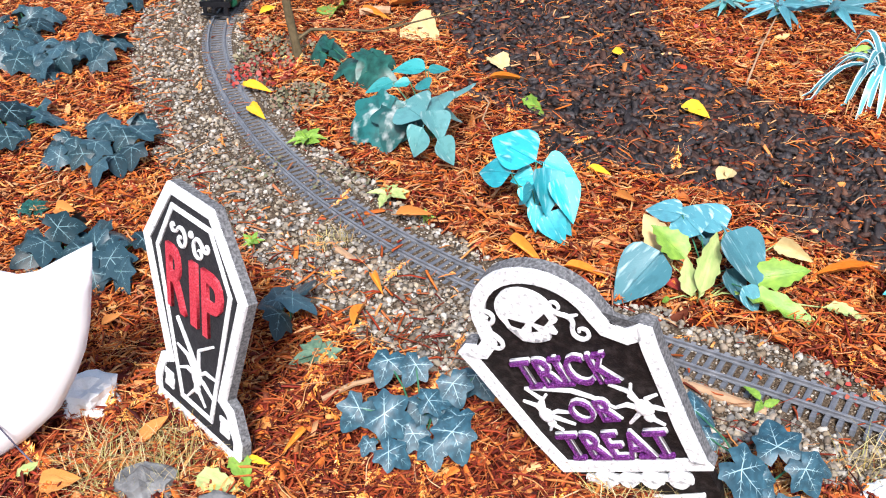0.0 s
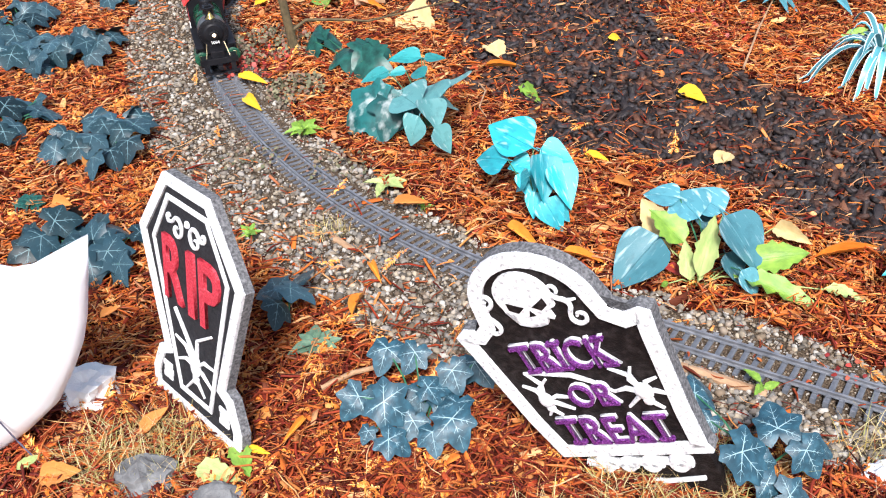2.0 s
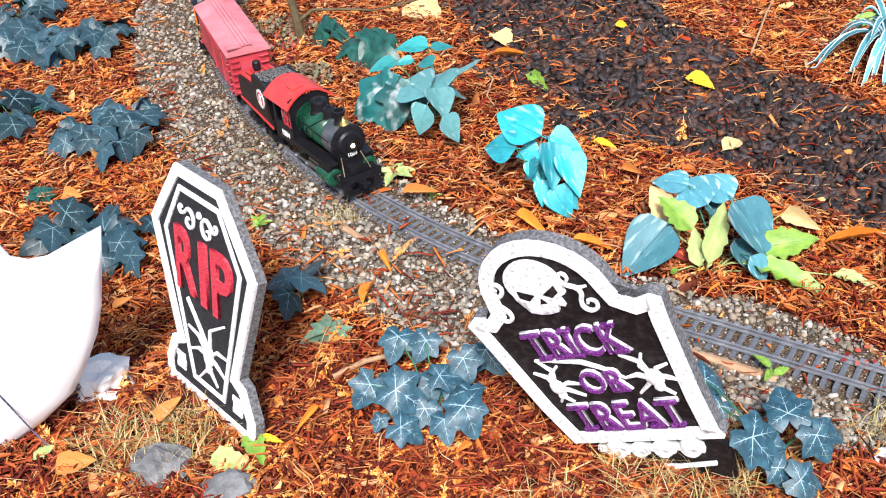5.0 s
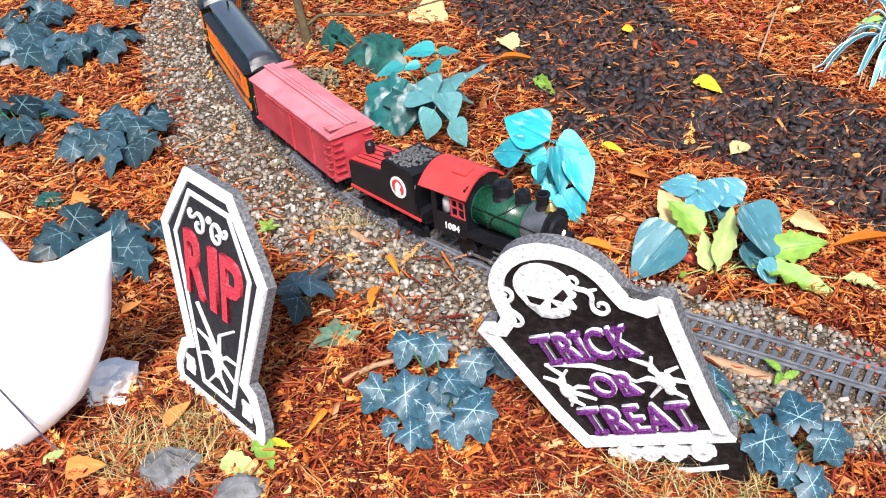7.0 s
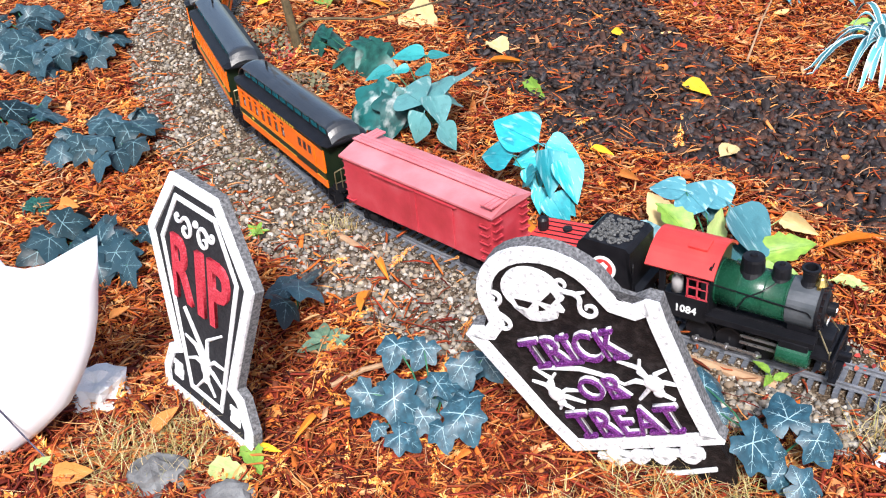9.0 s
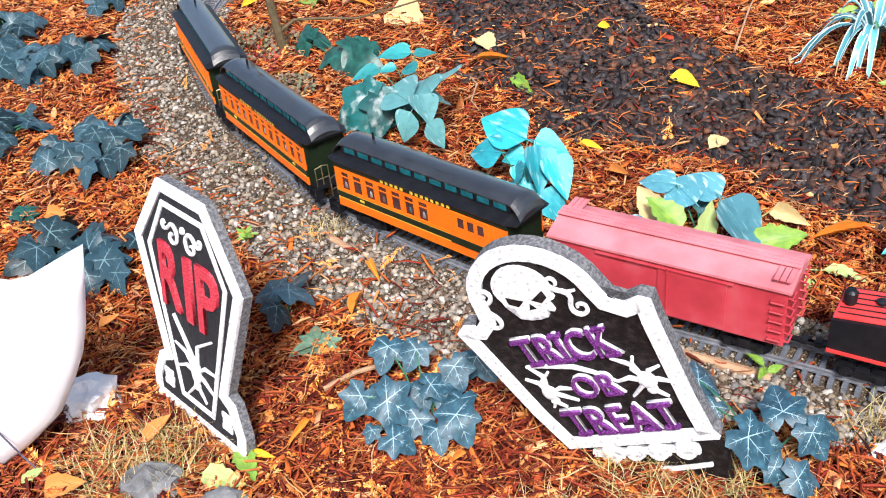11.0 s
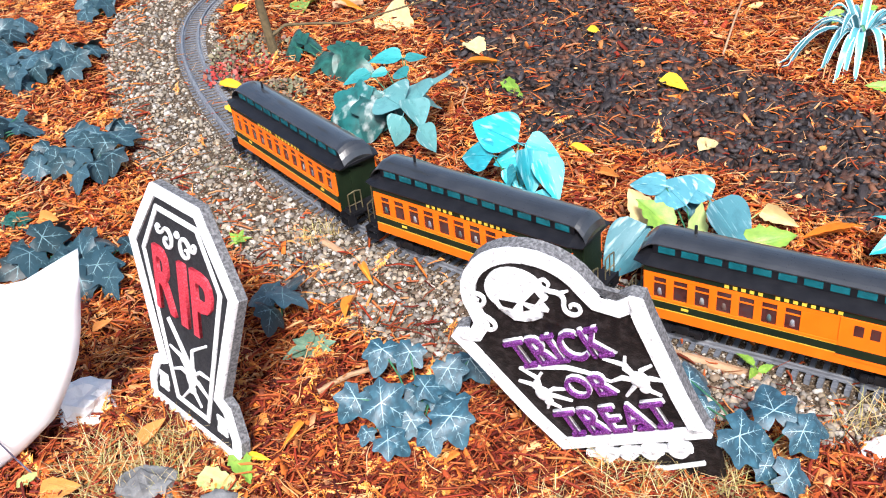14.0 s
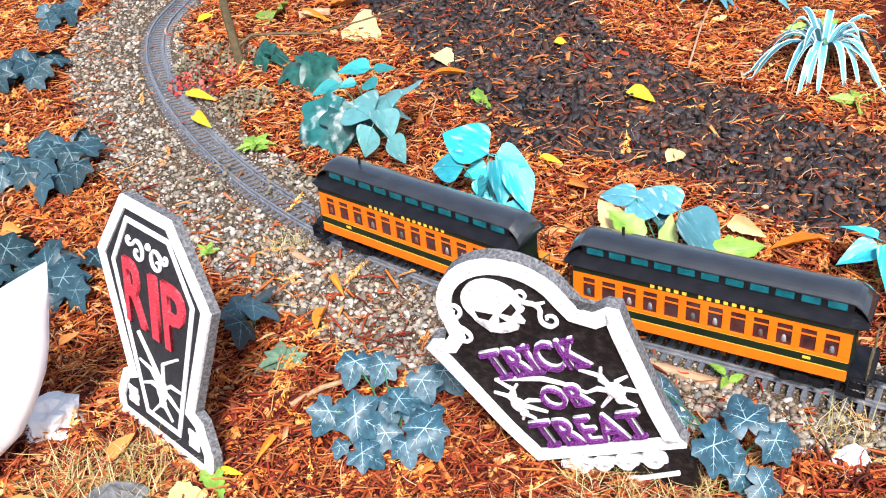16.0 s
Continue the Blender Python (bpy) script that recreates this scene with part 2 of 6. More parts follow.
M_BOILER = mat("boiler_green", [(0.007, 0.050, 0.026, 1), (0.012, 0.080, 0.045, 1)], 0.26, scale=30, bump=0.05)
M_SMOKE = mat("graphite", [(0.07, 0.08, 0.09, 1), (0.13, 0.14, 0.155, 1)], 0.36, 0.35, 40, 0.1)
M_STEEL = mat("bright_rods", [(0.40, 0.40, 0.42, 1), (0.55, 0.55, 0.57, 1)], 0.3, 0.9, 40, 0.1)
M_COAL = mat("coal", [(0.02, 0.02, 0.02, 1), (0.16, 0.16, 0.16, 1)], 0.6, scale=260, bump=1.0, fine=260)
M_DECAL = mat("white_lettering", [(0.75, 0.75, 0.75, 1), (0.82, 0.82, 0.82, 1)], 0.5, scale=60, bump=0.03)
M_FIGURE = mat("figure", [(0.26, 0.17, 0.13, 1), (0.10, 0.12, 0.18, 1), (0.38, 0.36, 0.36, 1), (0.05, 0.12, 0.13, 1), (0.16, 0.07, 0.05, 1)], 0.6, scale=60, bump=0.05, pick="object")
M_LAMP = bpy.data.materials.new("headlight")
M_LAMP.use_nodes = True
M_LAMP.node_tree.nodes["Principled BSDF"].inputs["Emission Color"].default_value = (1.0, 0.72, 0.45, 1)
M_LAMP.node_tree.nodes["Principled BSDF"].inputs["Emission Strength"].default_value = 1.6


# ---- mesh helpers ----
def part(name, bm, material, parent=None, label="", smooth=False):
    me = bpy.data.meshes.new(name)
    bmesh.ops.recalc_face_normals(bm, faces=bm.faces)
    bm.to_mesh(me)
    bm.free()
    for m in material if isinstance(material, (list, tuple)) else [material]:
        me.materials.append(m)
    if smooth:
        me.shade_smooth()
    ob = new(name, me)
    ob.parent = parent
    if label:
        ob["label"] = label
    return ob


def box(c, s, rot=None, bev=0.0, bm=None):
    bm = bm or bmesh.new()
    m = Matrix.Translation(c) @ (rot or Matrix()) @ Matrix.Diagonal((*s, 1))
    r = bmesh.ops.create_cube(bm, size=1, matrix=m)
    if bev:
        es = list({e for v in r["verts"] for e in v.link_edges})
        bmesh.ops.bevel(bm, geom=es, offset=bev, segments=2, affect="EDGES", profile=0.6)
    return bm


def rod(a, b, r, r2=None, n=8, bm=None):
    bm = bm or bmesh.new()
    a, b = Vector(a), Vector(b)
    d = b - a
    m = Matrix.Translation((a + b) / 2) @ d.to_track_quat("Z", "Y").to_matrix().to_4x4()
    bmesh.ops.create_cone(bm, cap_ends=True, segments=n, radius1=r, radius2=r if r2 is None else r2, depth=d.length, matrix=m)
    return bm


def tube(pts, radii, n=6, bm=None):
    """A round bent bar through pts."""
    bm = bm or bmesh.new()
    pts = [Vector(p) for p in pts]
    rings = []
    for i, p in enumerate(pts):
        d = (pts[min(i + 1, len(pts) - 1)] - pts[max(i - 1, 0)]).normalized()
        q = d.to_track_quat("Z", "Y")
        r = radii[i] if isinstance(radii, (list, tuple)) else radii
        rings.append([bm.verts.new(p + q @ Vector((r * math.cos(a), r * math.sin(a), 0))) for a in (2 * math.pi * k / n for k in range(n))])
    for u, v in zip(rings[:-1], rings[1:]):
        for k in range(n):
            bm.faces.new((u[k], u[(k + 1) % n], v[(k + 1) % n], v[k]))
    bm.faces.new(rings[0][::-1])
    bm.faces.new(rings[-1])
    return bm


def lathe(prof, c, axis="Z", n=20, bm=None):
    """Turns (radius, height) pairs round an axis."""
    bm = bm or bmesh.new()
    q = {"Z": Matrix(), "X": pose(0, 0, 0, 0, 90, 0), "Y": pose(0, 0, 0, -90, 0, 0)}[axis]
    rings = []
    for r, h in prof:
        rings.append([bm.verts.new(Vector(c) + q @ Vector((max(r, 1e-5) * math.cos(2 * math.pi * k / n), max(r, 1e-5) * math.sin(2 * math.pi * k / n), h))) for k in range(n)])
    for u, v in zip(rings[:-1], rings[1:]):
        for k in range(n):
            bm.faces.new((u[k], u[(k + 1) % n], v[(k + 1) % n], v[k]))
    bm.faces.new(rings[0][::-1])
    bm.faces.new(rings[-1])
    return bm


def prism(poly, z0, z1, bm=None, m=None):
    """A flat outline (x, y) with thickness from z0 to z1."""
    bm = bm or bmesh.new()
    m = m or Matrix()
    lo = [bm.verts.new(m @ Vector((x, y, z0))) for x, y in poly]
    hi = [bm.verts.new(m @ Vector((x, y, z1))) for x, y in poly]
    k = len(poly)
    for i in range(k):
        bm.faces.new((lo[i], lo[(i + 1) % k], hi[(i + 1) % k], hi[i]))
    bmesh.ops.triangulate(bm, faces=[bm.faces.new(lo[::-1]), bm.faces.new(hi)])
    return bm


def ring(outer, inner, z0, z1, bm=None):
    """A raised border between two outlines of as many points."""
    bm = bm or bmesh.new()
    k = len(outer)
    v = [[bm.verts.new((x, y, z)) for x, y in o] for o in (outer, inner) for z in (z0, z1)]
    ol, oh, il, ih = v
    for i in range(k):
        j = (i + 1) % k
        bm.faces.new((ol[i], ol[j], oh[j], oh[i]))
        bm.faces.new((oh[i], oh[j], ih[j], ih[i]))
        bm.faces.new((ih[i], ih[j], il[j], il[i]))
        bm.faces.new((il[i], il[j], ol[j], ol[i]))
    return bm


def inset(poly, d):
    out, k = [], len(poly)
    for i in range(k):
        p, a, b = Vector(poly[i]), Vector(poly[i - 1]), Vector(poly[(i + 1) % k])
        u, v = (p - a).normalized(), (b - p).normalized()
        n1, n2 = Vector((-u.y, u.x)), Vector((-v.y, v.x))
        n = (n1 + n2).normalized()
        out.append(tuple(p + n * (d / max(0.45, n.dot(n1)))))
    return out


def lettering(name, body, size, depth, m, material, parent, label="", bold=0.0, stretch=1.0, fit=None):
    cu = bpy.data.curves.new(name, "FONT")
    cu.body, cu.size, cu.extrude, cu.align_x, cu.offset, cu.resolution_u = body, size, depth, "CENTER", bold, 3
    tmp = bpy.data.objects.new(name, cu)
    scene.collection.objects.link(tmp)
    me = bpy.data.meshes.new_from_object(tmp.evaluated_get(bpy.context.evaluated_depsgraph_get()))
    bpy.data.objects.remove(tmp)
    if fit:
        xs, ys = [v.co.x for v in me.vertices], [v.co.y for v in me.vertices]
        kx, ky = (fit[1] - fit[0]) / (max(xs) - min(xs)), (fit[3] - fit[2]) / (max(ys) - min(ys))
        me.transform(Matrix.Translation((fit[0] - kx * min(xs), fit[2] - ky * min(ys), 0)) @ Matrix.Diagonal((kx, ky, 1, 1)))
    me.transform(m @ Matrix.Diagonal((1, stretch, 1, 1)))
    me.materials.clear()
    me.materials.append(material)
    ob = new(name, me)
    ob.parent = parent
    if label:
        ob["label"] = label
    return ob


def batch(name, V, Fs, R, P, material, label, category="litter"):
    """Many loose copies of one small form in one mesh: R turns and scales, P places."""
    V, Fs = np.asarray(V, float), np.asarray(Fs, int)
    n, k = len(P), len(V)
    co = (np.einsum("nij,kj->nki", R, V) + P[:, None, :]).reshape(-1, 3)
    fa = (Fs[None] + (np.arange(n) * k)[:, None, None]).reshape(-1, Fs.shape[1])
    me = bpy.data.meshes.new(name)
    me.vertices.add(len(co))
    me.vertices.foreach_set("co", co.ravel())
    me.loops.add(fa.size)
    me.loops.foreach_set("vertex_index", fa.ravel().astype(np.int32))
    me.polygons.add(len(fa))
    me.polygons.foreach_set("loop_start", np.arange(0, fa.size, fa.shape[1], dtype=np.int32))
    me.update(calc_edges=True)
    me.materials.append(material)
    return tagged(new(name, me), label, category, kind="stuff")


def turns(rz, rx, ry):
    """Turn matrices from arrays of angles: about z, after tilts about x and y."""
    c, s = np.cos, np.sin
    o, i = np.zeros_like(rz), np.ones_like(rz)
    Z = np.array([[c(rz), -s(rz), o], [s(rz), c(rz), o], [o, o, i]]).transpose(2, 0, 1)
    X = np.array([[i, o, o], [o, c(rx), -s(rx)], [o, s(rx), c(rx)]]).transpose(2, 0, 1)
    Y = np.array([[c(ry), o, s(ry)], [o, i, o], [-s(ry), o, c(ry)]]).transpose(2, 0, 1)
    return Z @ X @ Y


# ---- the line of the track: heading along its length ----
BEND = (0.5269, 0.4434, 0.212, -0.0218, -0.2347, 0.0361)
STEP = 0.005
AX = np.arange(-3.0, 5.6, STEP)


def heading(s):
    c = np.clip(s, 0.1, 2.4) - 1.3
    return sum(b * c ** i for i, b in enumerate(BEND))


HD = heading(AX)
I0 = int(round(3.0 / STEP))
LX = np.cumsum(np.sin(HD)) * STEP
LY = -np.cumsum(np.cos(HD)) * STEP
LX, LY = LX - LX[I0] - 0.581, LY - LY[I0] + 3.1727


def line(s):
    return Vector((float(np.interp(s, AX, LX)), float(np.interp(s, AX, LY)), 0.0))


def off_line(x, y):
    """Signed distance from the track (minus: the camera's side) and the place along it."""
    tx, ty, tn = LX[::8], LY[::8], HD[::8]
    d = np.empty(len(x))
    s = np.empty(len(x))
    for i in range(0, len(x), 4000):
        j = slice(i, i + 4000)
        q = (x[j, None] - tx) ** 2 + (y[j, None] - ty) ** 2
        k = q.argmin(1)
        d[j] = (x[j] - tx[k]) * np.cos(tn[k]) + (y[j] - ty[k]) * np.sin(tn[k])
        s[j] = AX[::8][k]
    return d, s


def wave(x, y):
    return 0.5 * np.sin(9.1 * x + 4.3 * y + 1) + 0.3 * np.sin(-17.0 * x + 14.2 * y) + 0.2 * np.sin(31 * x + 27 * y + 2)


def ground_z(x, y):
    x, y = np.atleast_1d(np.asarray(x, float)), np.atleast_1d(np.asarray(y, float))
    d, s = off_line(x, y)
    near = np.clip(1 - np.abs(d) / 0.16, 0, 1)
    z = -0.006 + 0.005 * wave(x, y) * (1 - near) - 0.0050 * np.clip(near * 1.5, 0, 1)
    return z - 0.016 * np.clip((s - 2.3) / 0.3, 0, 1) * np.clip(1 - np.abs(d + 0.08) / 0.12, 0, 1)


def gz(x, y):
    return float(ground_z(x, y)[0])


BARK = [(0.0, 2.98), (0.30, 3.6), (0.66, 3.3), (0.64, 2.52), (0.70, 2.31), (0.78, 2.15), (0.87, 2.00), (1.00, 1.82), (1.5, 1.70), (1.3, 1.3), (0.77, 1.42), (0.69, 1.58), (0.58, 1.70), (0.33, 1.88), (0.12, 2.33)]


def in_bark(x, y):
    x, y = x + 0.06 * wave(3 * x, 3 * y), y + 0.06 * wave(3 * y, 3 * x)
    hit = np.zeros(len(x), bool)
    for (ax, ay), (bx, by) in zip(BARK, BARK[1:] + BARK[:1]):
        hit ^= ((ay > y) != (by > y)) & (x < (bx - ax) * (y - ay) / (by - ay) + ax)
    return hit


def in_gravel(d, s, x, y):
    w = 0.03 * wave(2 * x, 2 * y)
    return (d > -0.25 + 0.05 * np.clip((s - 1.9) / 0.3, 0, 2) + w) & (d < 0.085 + w)


# ---- ground: one sheet, fine where it is near, out to the horizon ----
def build_ground():
    fx, fy = np.arange(-2.4, 2.41, 0.03), np.arange(0.0, 4.81, 0.03)
    gx = np.concatenate([[-400, -60, -12, -5], fx, [5, 12, 60, 400]])
    gy = np.concatenate([[-400, -60, -12, -3], fy, [8, 16, 60, 400]])
    X, Y = np.meshgrid(gx, gy)
    Z = ground_z(X.ravel(), Y.ravel())
    nx = len(gx)
    fa = [(j * nx + i, j * nx + i + 1, (j + 1) * nx + i + 1, (j + 1) * nx + i) for j in range(len(gy) - 1) for i in range(nx - 1)]
    me = bpy.data.meshes.new("ground")
    me.from_pydata(np.stack([X.ravel(), Y.ravel(), Z], 1).tolist(), [], fa)
    cx = np.array([(gx[f[0] % nx] + gx[f[1] % nx]) / 2 for f in fa])
    cy = np.array([(gy[f[0] // nx] + gy[f[2] // nx]) / 2 for f in fa])
    d, s = off_line(cx, cy)
    idx = np.where(in_bark(cx, cy), 2, np.where(in_gravel(d, s, cx, cy), 1, 0))
    for m in (M_SOIL, M_GRIT, M_BARKSOIL):
        me.materials.append(m)
    me.polygons.foreach_set("material_index", idx.astype(np.int32))
    me.shade_smooth()
    tagged(new("ground", me), "reddish garden soil with mulch and gravel strip", "ground", kind="structure")


build_ground()
RNG = np.random.default_rng(5)


def spread(n, x0=-1.9, x1=2.0, y0=0.55, y1=4.2):
    """Random places, denser where the camera stands near."""
    y = y0 + (y1 - y0) * RNG.random(n) ** 1.25
    half = 0.27 + 0.43 * y
    x = (RNG.random(n) * 2 - 1) * half
    wide = RNG.random(n) < 0.22
    x = np.where(wide, RNG.uniform(-2.6, 2.6, n), x)
    y = np.where(wide, RNG.uniform(-0.7, 4.9, n), y)
    return x, y


def ico(sub):
    bm = bmesh.new()
    bmesh.ops.create_icosphere(bm, subdivisions=sub, radius=1)
    V = np.array([v.co[:] for v in bm.verts])
    F = np.array([[v.index for v in f.verts] for f in bm.faces])
    bm.free()
    return V, F


def scaled(R, sx, sy, sz):
    return R * np.stack([sx, sy, sz], 1)[:, None, :]


def litter():
    # pebbles
    V, F = ico(1)
    V = V * (1 + 0.26 * np.sin(5 * V[:, :1] + 3 * V[:, 1:2]))
    x, y = spread(250000)
    d, s = off_line(x, y)
    keep = in_gravel(d, s, x, y) & (RNG.random(len(x)) < np.where(np.abs(d) < 0.048, 0.42, 0.95))
    x, y, d = x[keep], y[keep], d[keep]
    n = len(x)
    r = 0.0013 + 0.0056 * RNG.random(n) ** 3.4
    r = np.where(np.abs(d) < 0.05, np.minimum(r, 0.0021), r)
    P = np.stack([x, y, ground_z(x, y) + 0.25 * r + 0.004 * RNG.random(n) * (np.abs(d) > 0.05)], 1)
    R = scaled(turns(RNG.random(n) * 6.3, RNG.normal(0, 0.3, n), RNG.normal(0, 0.3, n)), r * RNG.uniform(0.9, 1.6, n), r, r * RNG.uniform(0.5, 0.9, n))
    batch("gravel", V, F, R, P, M_GRAVEL, "mixed grey and tan pebbles beside the track", "gravel")
    # bark chips: jagged flat-sided lumps
    V = np.array([(-1, -0.8, -1), (1.1, -1, -0.7), (0.8, 1, -1), (-0.9, 0.7, -0.8), (-0.7, -1, 0.9), (0.9, -0.6, 1), (1, 0.8, 0.6), (-1.1, 1, 1.1)]) * 0.85
    F = [(3, 2, 1, 0), (4, 5, 6, 7), (0, 1, 5, 4), (1, 2, 6, 5), (2, 3, 7, 6), (3, 0, 4, 7)]
    chip_v, chip_f = V, F
    x, y = spread(120000)
    k = in_bark(x, y)
    x, y = x[k][:24000], y[k][:24000]
    n = len(x)
    r = 0.0030 + 0.0105 * RNG.random(n) ** 2.2
    P = np.stack([x, y, ground_z(x, y) + 0.4 * r], 1)
    R = scaled(turns(RNG.random(n) * 6.3, RNG.normal(0, 0.5, n), RNG.normal(0, 0.5, n)), r * RNG.uniform(1, 2.4, n), r * RNG.uniform(0.5, 1.0, n), r * RNG.uniform(0.25, 0.6, n))
    batch("bark_chips", V, F, R, P, M_BARK, "dark brown chunky bark chips covering soil", "mulch")
    # shreds: bent slivers of wood
    V = [(-1, -1, -0.5), (-1, 1, -0.5), (-1, 0, 0.8), (0.1, -1, 0.9), (0.1, 1, 0.9), (0.1, 0, 2.2), (1, -0.5, -0.2), (1, 0.5, -0.2), (1, 0, 0.4)]
    F = [(0, 1, 4, 3), (1, 2, 5, 4), (2, 0, 3, 5), (3, 4, 7, 6), (4, 5, 8, 7), (5, 3, 6, 8)]
    x, y = spread(150000)
    d, s = off_line(x, y)
    b, g = in_bark(x, y), in_gravel(d, s, x, y)
    k = RNG.random(len(x)) < np.where(g, np.where(np.abs(d) < 0.05, 0.015, np.where(d < -0.16, 0.22, 0.04)), np.where(b, 0.12, 1.0))
    x, y = x[k], y[k]
    n = len(x)
    L = 0.004 + 0.024 * RNG.random(n) ** 2.2
    w = 0.0006 + 0.0023 * RNG.random(n) ** 2.0
    P = np.stack([x, y, ground_z(x, y) + 0.001 + 0.017 * RNG.random(n) ** 1.4], 1)
    R = scaled(turns(RNG.random(n) * 6.3, RNG.normal(0, 0.7, n), RNG.normal(0, 0.24, n)), L, w, w)
    damp = y + 0.12 * wave(0.6 * x, 0.6 * y) < 1.27
    batch("mulch_shreds", V, F, R[~damp], P[~damp], M_SHRED, "shredded red and orange cedar mulch", "mulch")
    batch("damp_mulch_shreds", V, F, R[damp], P[damp], M_SHREDDEEP, "damp deep red shredded mulch round the tombstones", "mulch")
    # flat bark flakes among the shreds
    x, y = spread(22000)
    d, s = off_line(x, y)
    k = RNG.random(len(x)) < np.where(in_gravel(d, s, x, y), 0.03, np.where(in_bark(x, y), 0.12, 0.8))
    x, y = x[k], y[k]
    n = len(x)
    r = 0.003 + 0.010 * RNG.random(n) ** 2.2
    P = np.stack([x, y, ground_z(x, y) + 0.004 + 0.010 * RNG.random(n)], 1)
    R = scaled(turns(RNG.random(n) * 6.3, RNG.normal(0, 0.45, n), RNG.normal(0, 0.35, n)), r * RNG.uniform(1.2, 2.4, n), r * RNG.uniform(0.3, 0.7, n), r * 0.14)
    batch("bark_flakes", chip_v, chip_f, R, P, M_SHRED, "flat red-brown bark flakes among mulch", "mulch")
    # long bent strands lying over the rest
    V, F = [], []
    for i in range(6):
        u = -1 + 0.4 * i
        bend = 0.16 * math.sin(2.1 * u + 0.5)
        w = 0.028 * (1 - 0.55 * abs(u))
        V += [(u, bend - w, 0.0), (u, bend + w, 0.0), (u, bend, 1.5 * w)]
    for i in range(5):
        for j in range(3):
            F.append((3 * i + j, 3 * i + (j + 1) % 3, 3 * i + 3 + (j + 1) % 3, 3 * i + 3 + j))
    x, y = spread(16000)
    d, s = off_line(x, y)
    k = RNG.random(len(x)) < np.where(in_gravel(d, s, x, y), np.where(np.abs(d) < 0.05, 0.01, 0.05), np.where(in_bark(x, y), 0.22, 0.7))
    x, y = x[k], y[k]
    n = len(x)
    L = 0.012 + 0.030 * RNG.random(n) ** 2.4
    P = np.stack([x, y, ground_z(x, y) + 0.010 + 0.010 * RNG.random(n)], 1)
    R = scaled(turns(RNG.random(n) * 6.3, RNG.normal(0, 0.5, n), RNG.normal(0, 0.16, n)), L, L * RNG.uniform(0.5, 1.6, n), 0.02 * np.ones(n))
    batch("mulch_strands", V, F, R, P, M_STRAND, "long thin tan and orange mulch strands", "mulch")
    # cedar sprays: a bent rib with slender side twigs of uneven length
    rnd = random.Random(2)
    V, F = [], []

    def blade(p, q, w):
        k0, dx, dy = len(V), q[0] - p[0], q[1] - p[1]
        l = math.hypot(dx, dy)
        nx, ny = -dy / l * w, dx / l * w
        m = (p[0] + 0.55 * dx, p[1] + 0.55 * dy)
        V.extend([(p[0], p[1], 0.0), (m[0] + nx, m[1] + ny, 0.05), (q[0], q[1], -0.03), (m[0] - nx, m[1] - ny, 0.05)])
        F.append((k0, k0 + 3, k0 + 2, k0 + 1))

    rib = lambda u: (u, 0.16 * u * u)
    for i in range(13):
        u = -0.8 + 1.6 * i / 12 + rnd.uniform(-0.04, 0.04)
        for sg in (-1, 1):
            if rnd.random() < 0.8:
                ln = (0.14 + 0.34 * (1 - abs(u - 0.1)) ** 0.8) * rnd.uniform(0.5, 1.15)
                tilt = rnd.uniform(0.5, 0.95)
                p = rib(u)
                q = (p[0] + ln * math.cos(tilt), p[1] + sg * ln * math.sin(tilt))
                blade(p, q, 0.052)
                if ln > 0.26:
                    c = (p[0] + 0.5 * (q[0] - p[0]), p[1] + 0.5 * (q[1] - p[1]))
                    blade(c, (c[0] + 0.16 * math.cos(tilt - 0.6), c[1] + sg * 0.16 * math.sin(tilt - 0.6)), 0.032)
    for u in (-1.1, -0.5, 0.1, 0.6):
        blade(rib(u), rib(u + 0.62), 0.03)
    x, y = spread(5200)
    d, s = off_line(x, y)
    b, g = in_bark(x, y), in_gravel(d, s, x, y)
    k = RNG.random(len(x)) < np.where(g, 0.05, np.where(b, 0.05, 0.75))
    x, y = x[k], y[k]
    n = len(x)
    L = 0.012 + 0.030 * RNG.random(n) ** 1.8
    P = np.stack([x, y, ground_z(x, y) + 0.008 + 0.010 * RNG.random(n)], 1)
    R = scaled(turns(RNG.random(n) * 6.3, RNG.normal(0, 0.5, n), RNG.normal(0, 0.25, n)), L, L * RNG.choice([-1, 1], n) * RNG.uniform(0.5, 1.0, n), L)
    V = np.array(V)
    batch("cedar_fronds", V, F, R, P, M_FROND, "dry orange cedar fronds on the ground", "litter")
    # curled brown leaves
    V, F = [], []
    for i in range(7):
        u = -1 + i / 3
        w = 0.5 * math.cos(u * 1.45) ** 0.8
        for v in (-1, -0.5, 0, 0.5, 1):
            V.append((u, v * w, 0.22 * v * v + 0.2 * u * u))
    for i in range(6):
        for j in range(4):
            F.append((i * 5 + j, (i + 1) * 5 + j, (i + 1) * 5 + j + 1, i * 5 + j + 1))
    x, y = spread(1100)
    d, s = off_line(x, y)
    k = ~in_gravel(d, s, x, y) & ~(in_bark(x, y) & (RNG.random(len(x)) < 0.75))
    x, y = x[k], y[k]
    n = len(x)
    L = 0.007 + 0.016 * RNG.random(n) ** 1.8
    P = np.stack([x, y, ground_z(x, y) + 0.009], 1)
    R = scaled(turns(RNG.random(n) * 6.3, RNG.normal(0, 0.5, n), RNG.normal(0, 0.4, n)), L, L, L)
    batch("dead_leaves", V, F, R, P, M_DEADLEAF, "curled brown and tan fallen leaves", "litter")


litter()


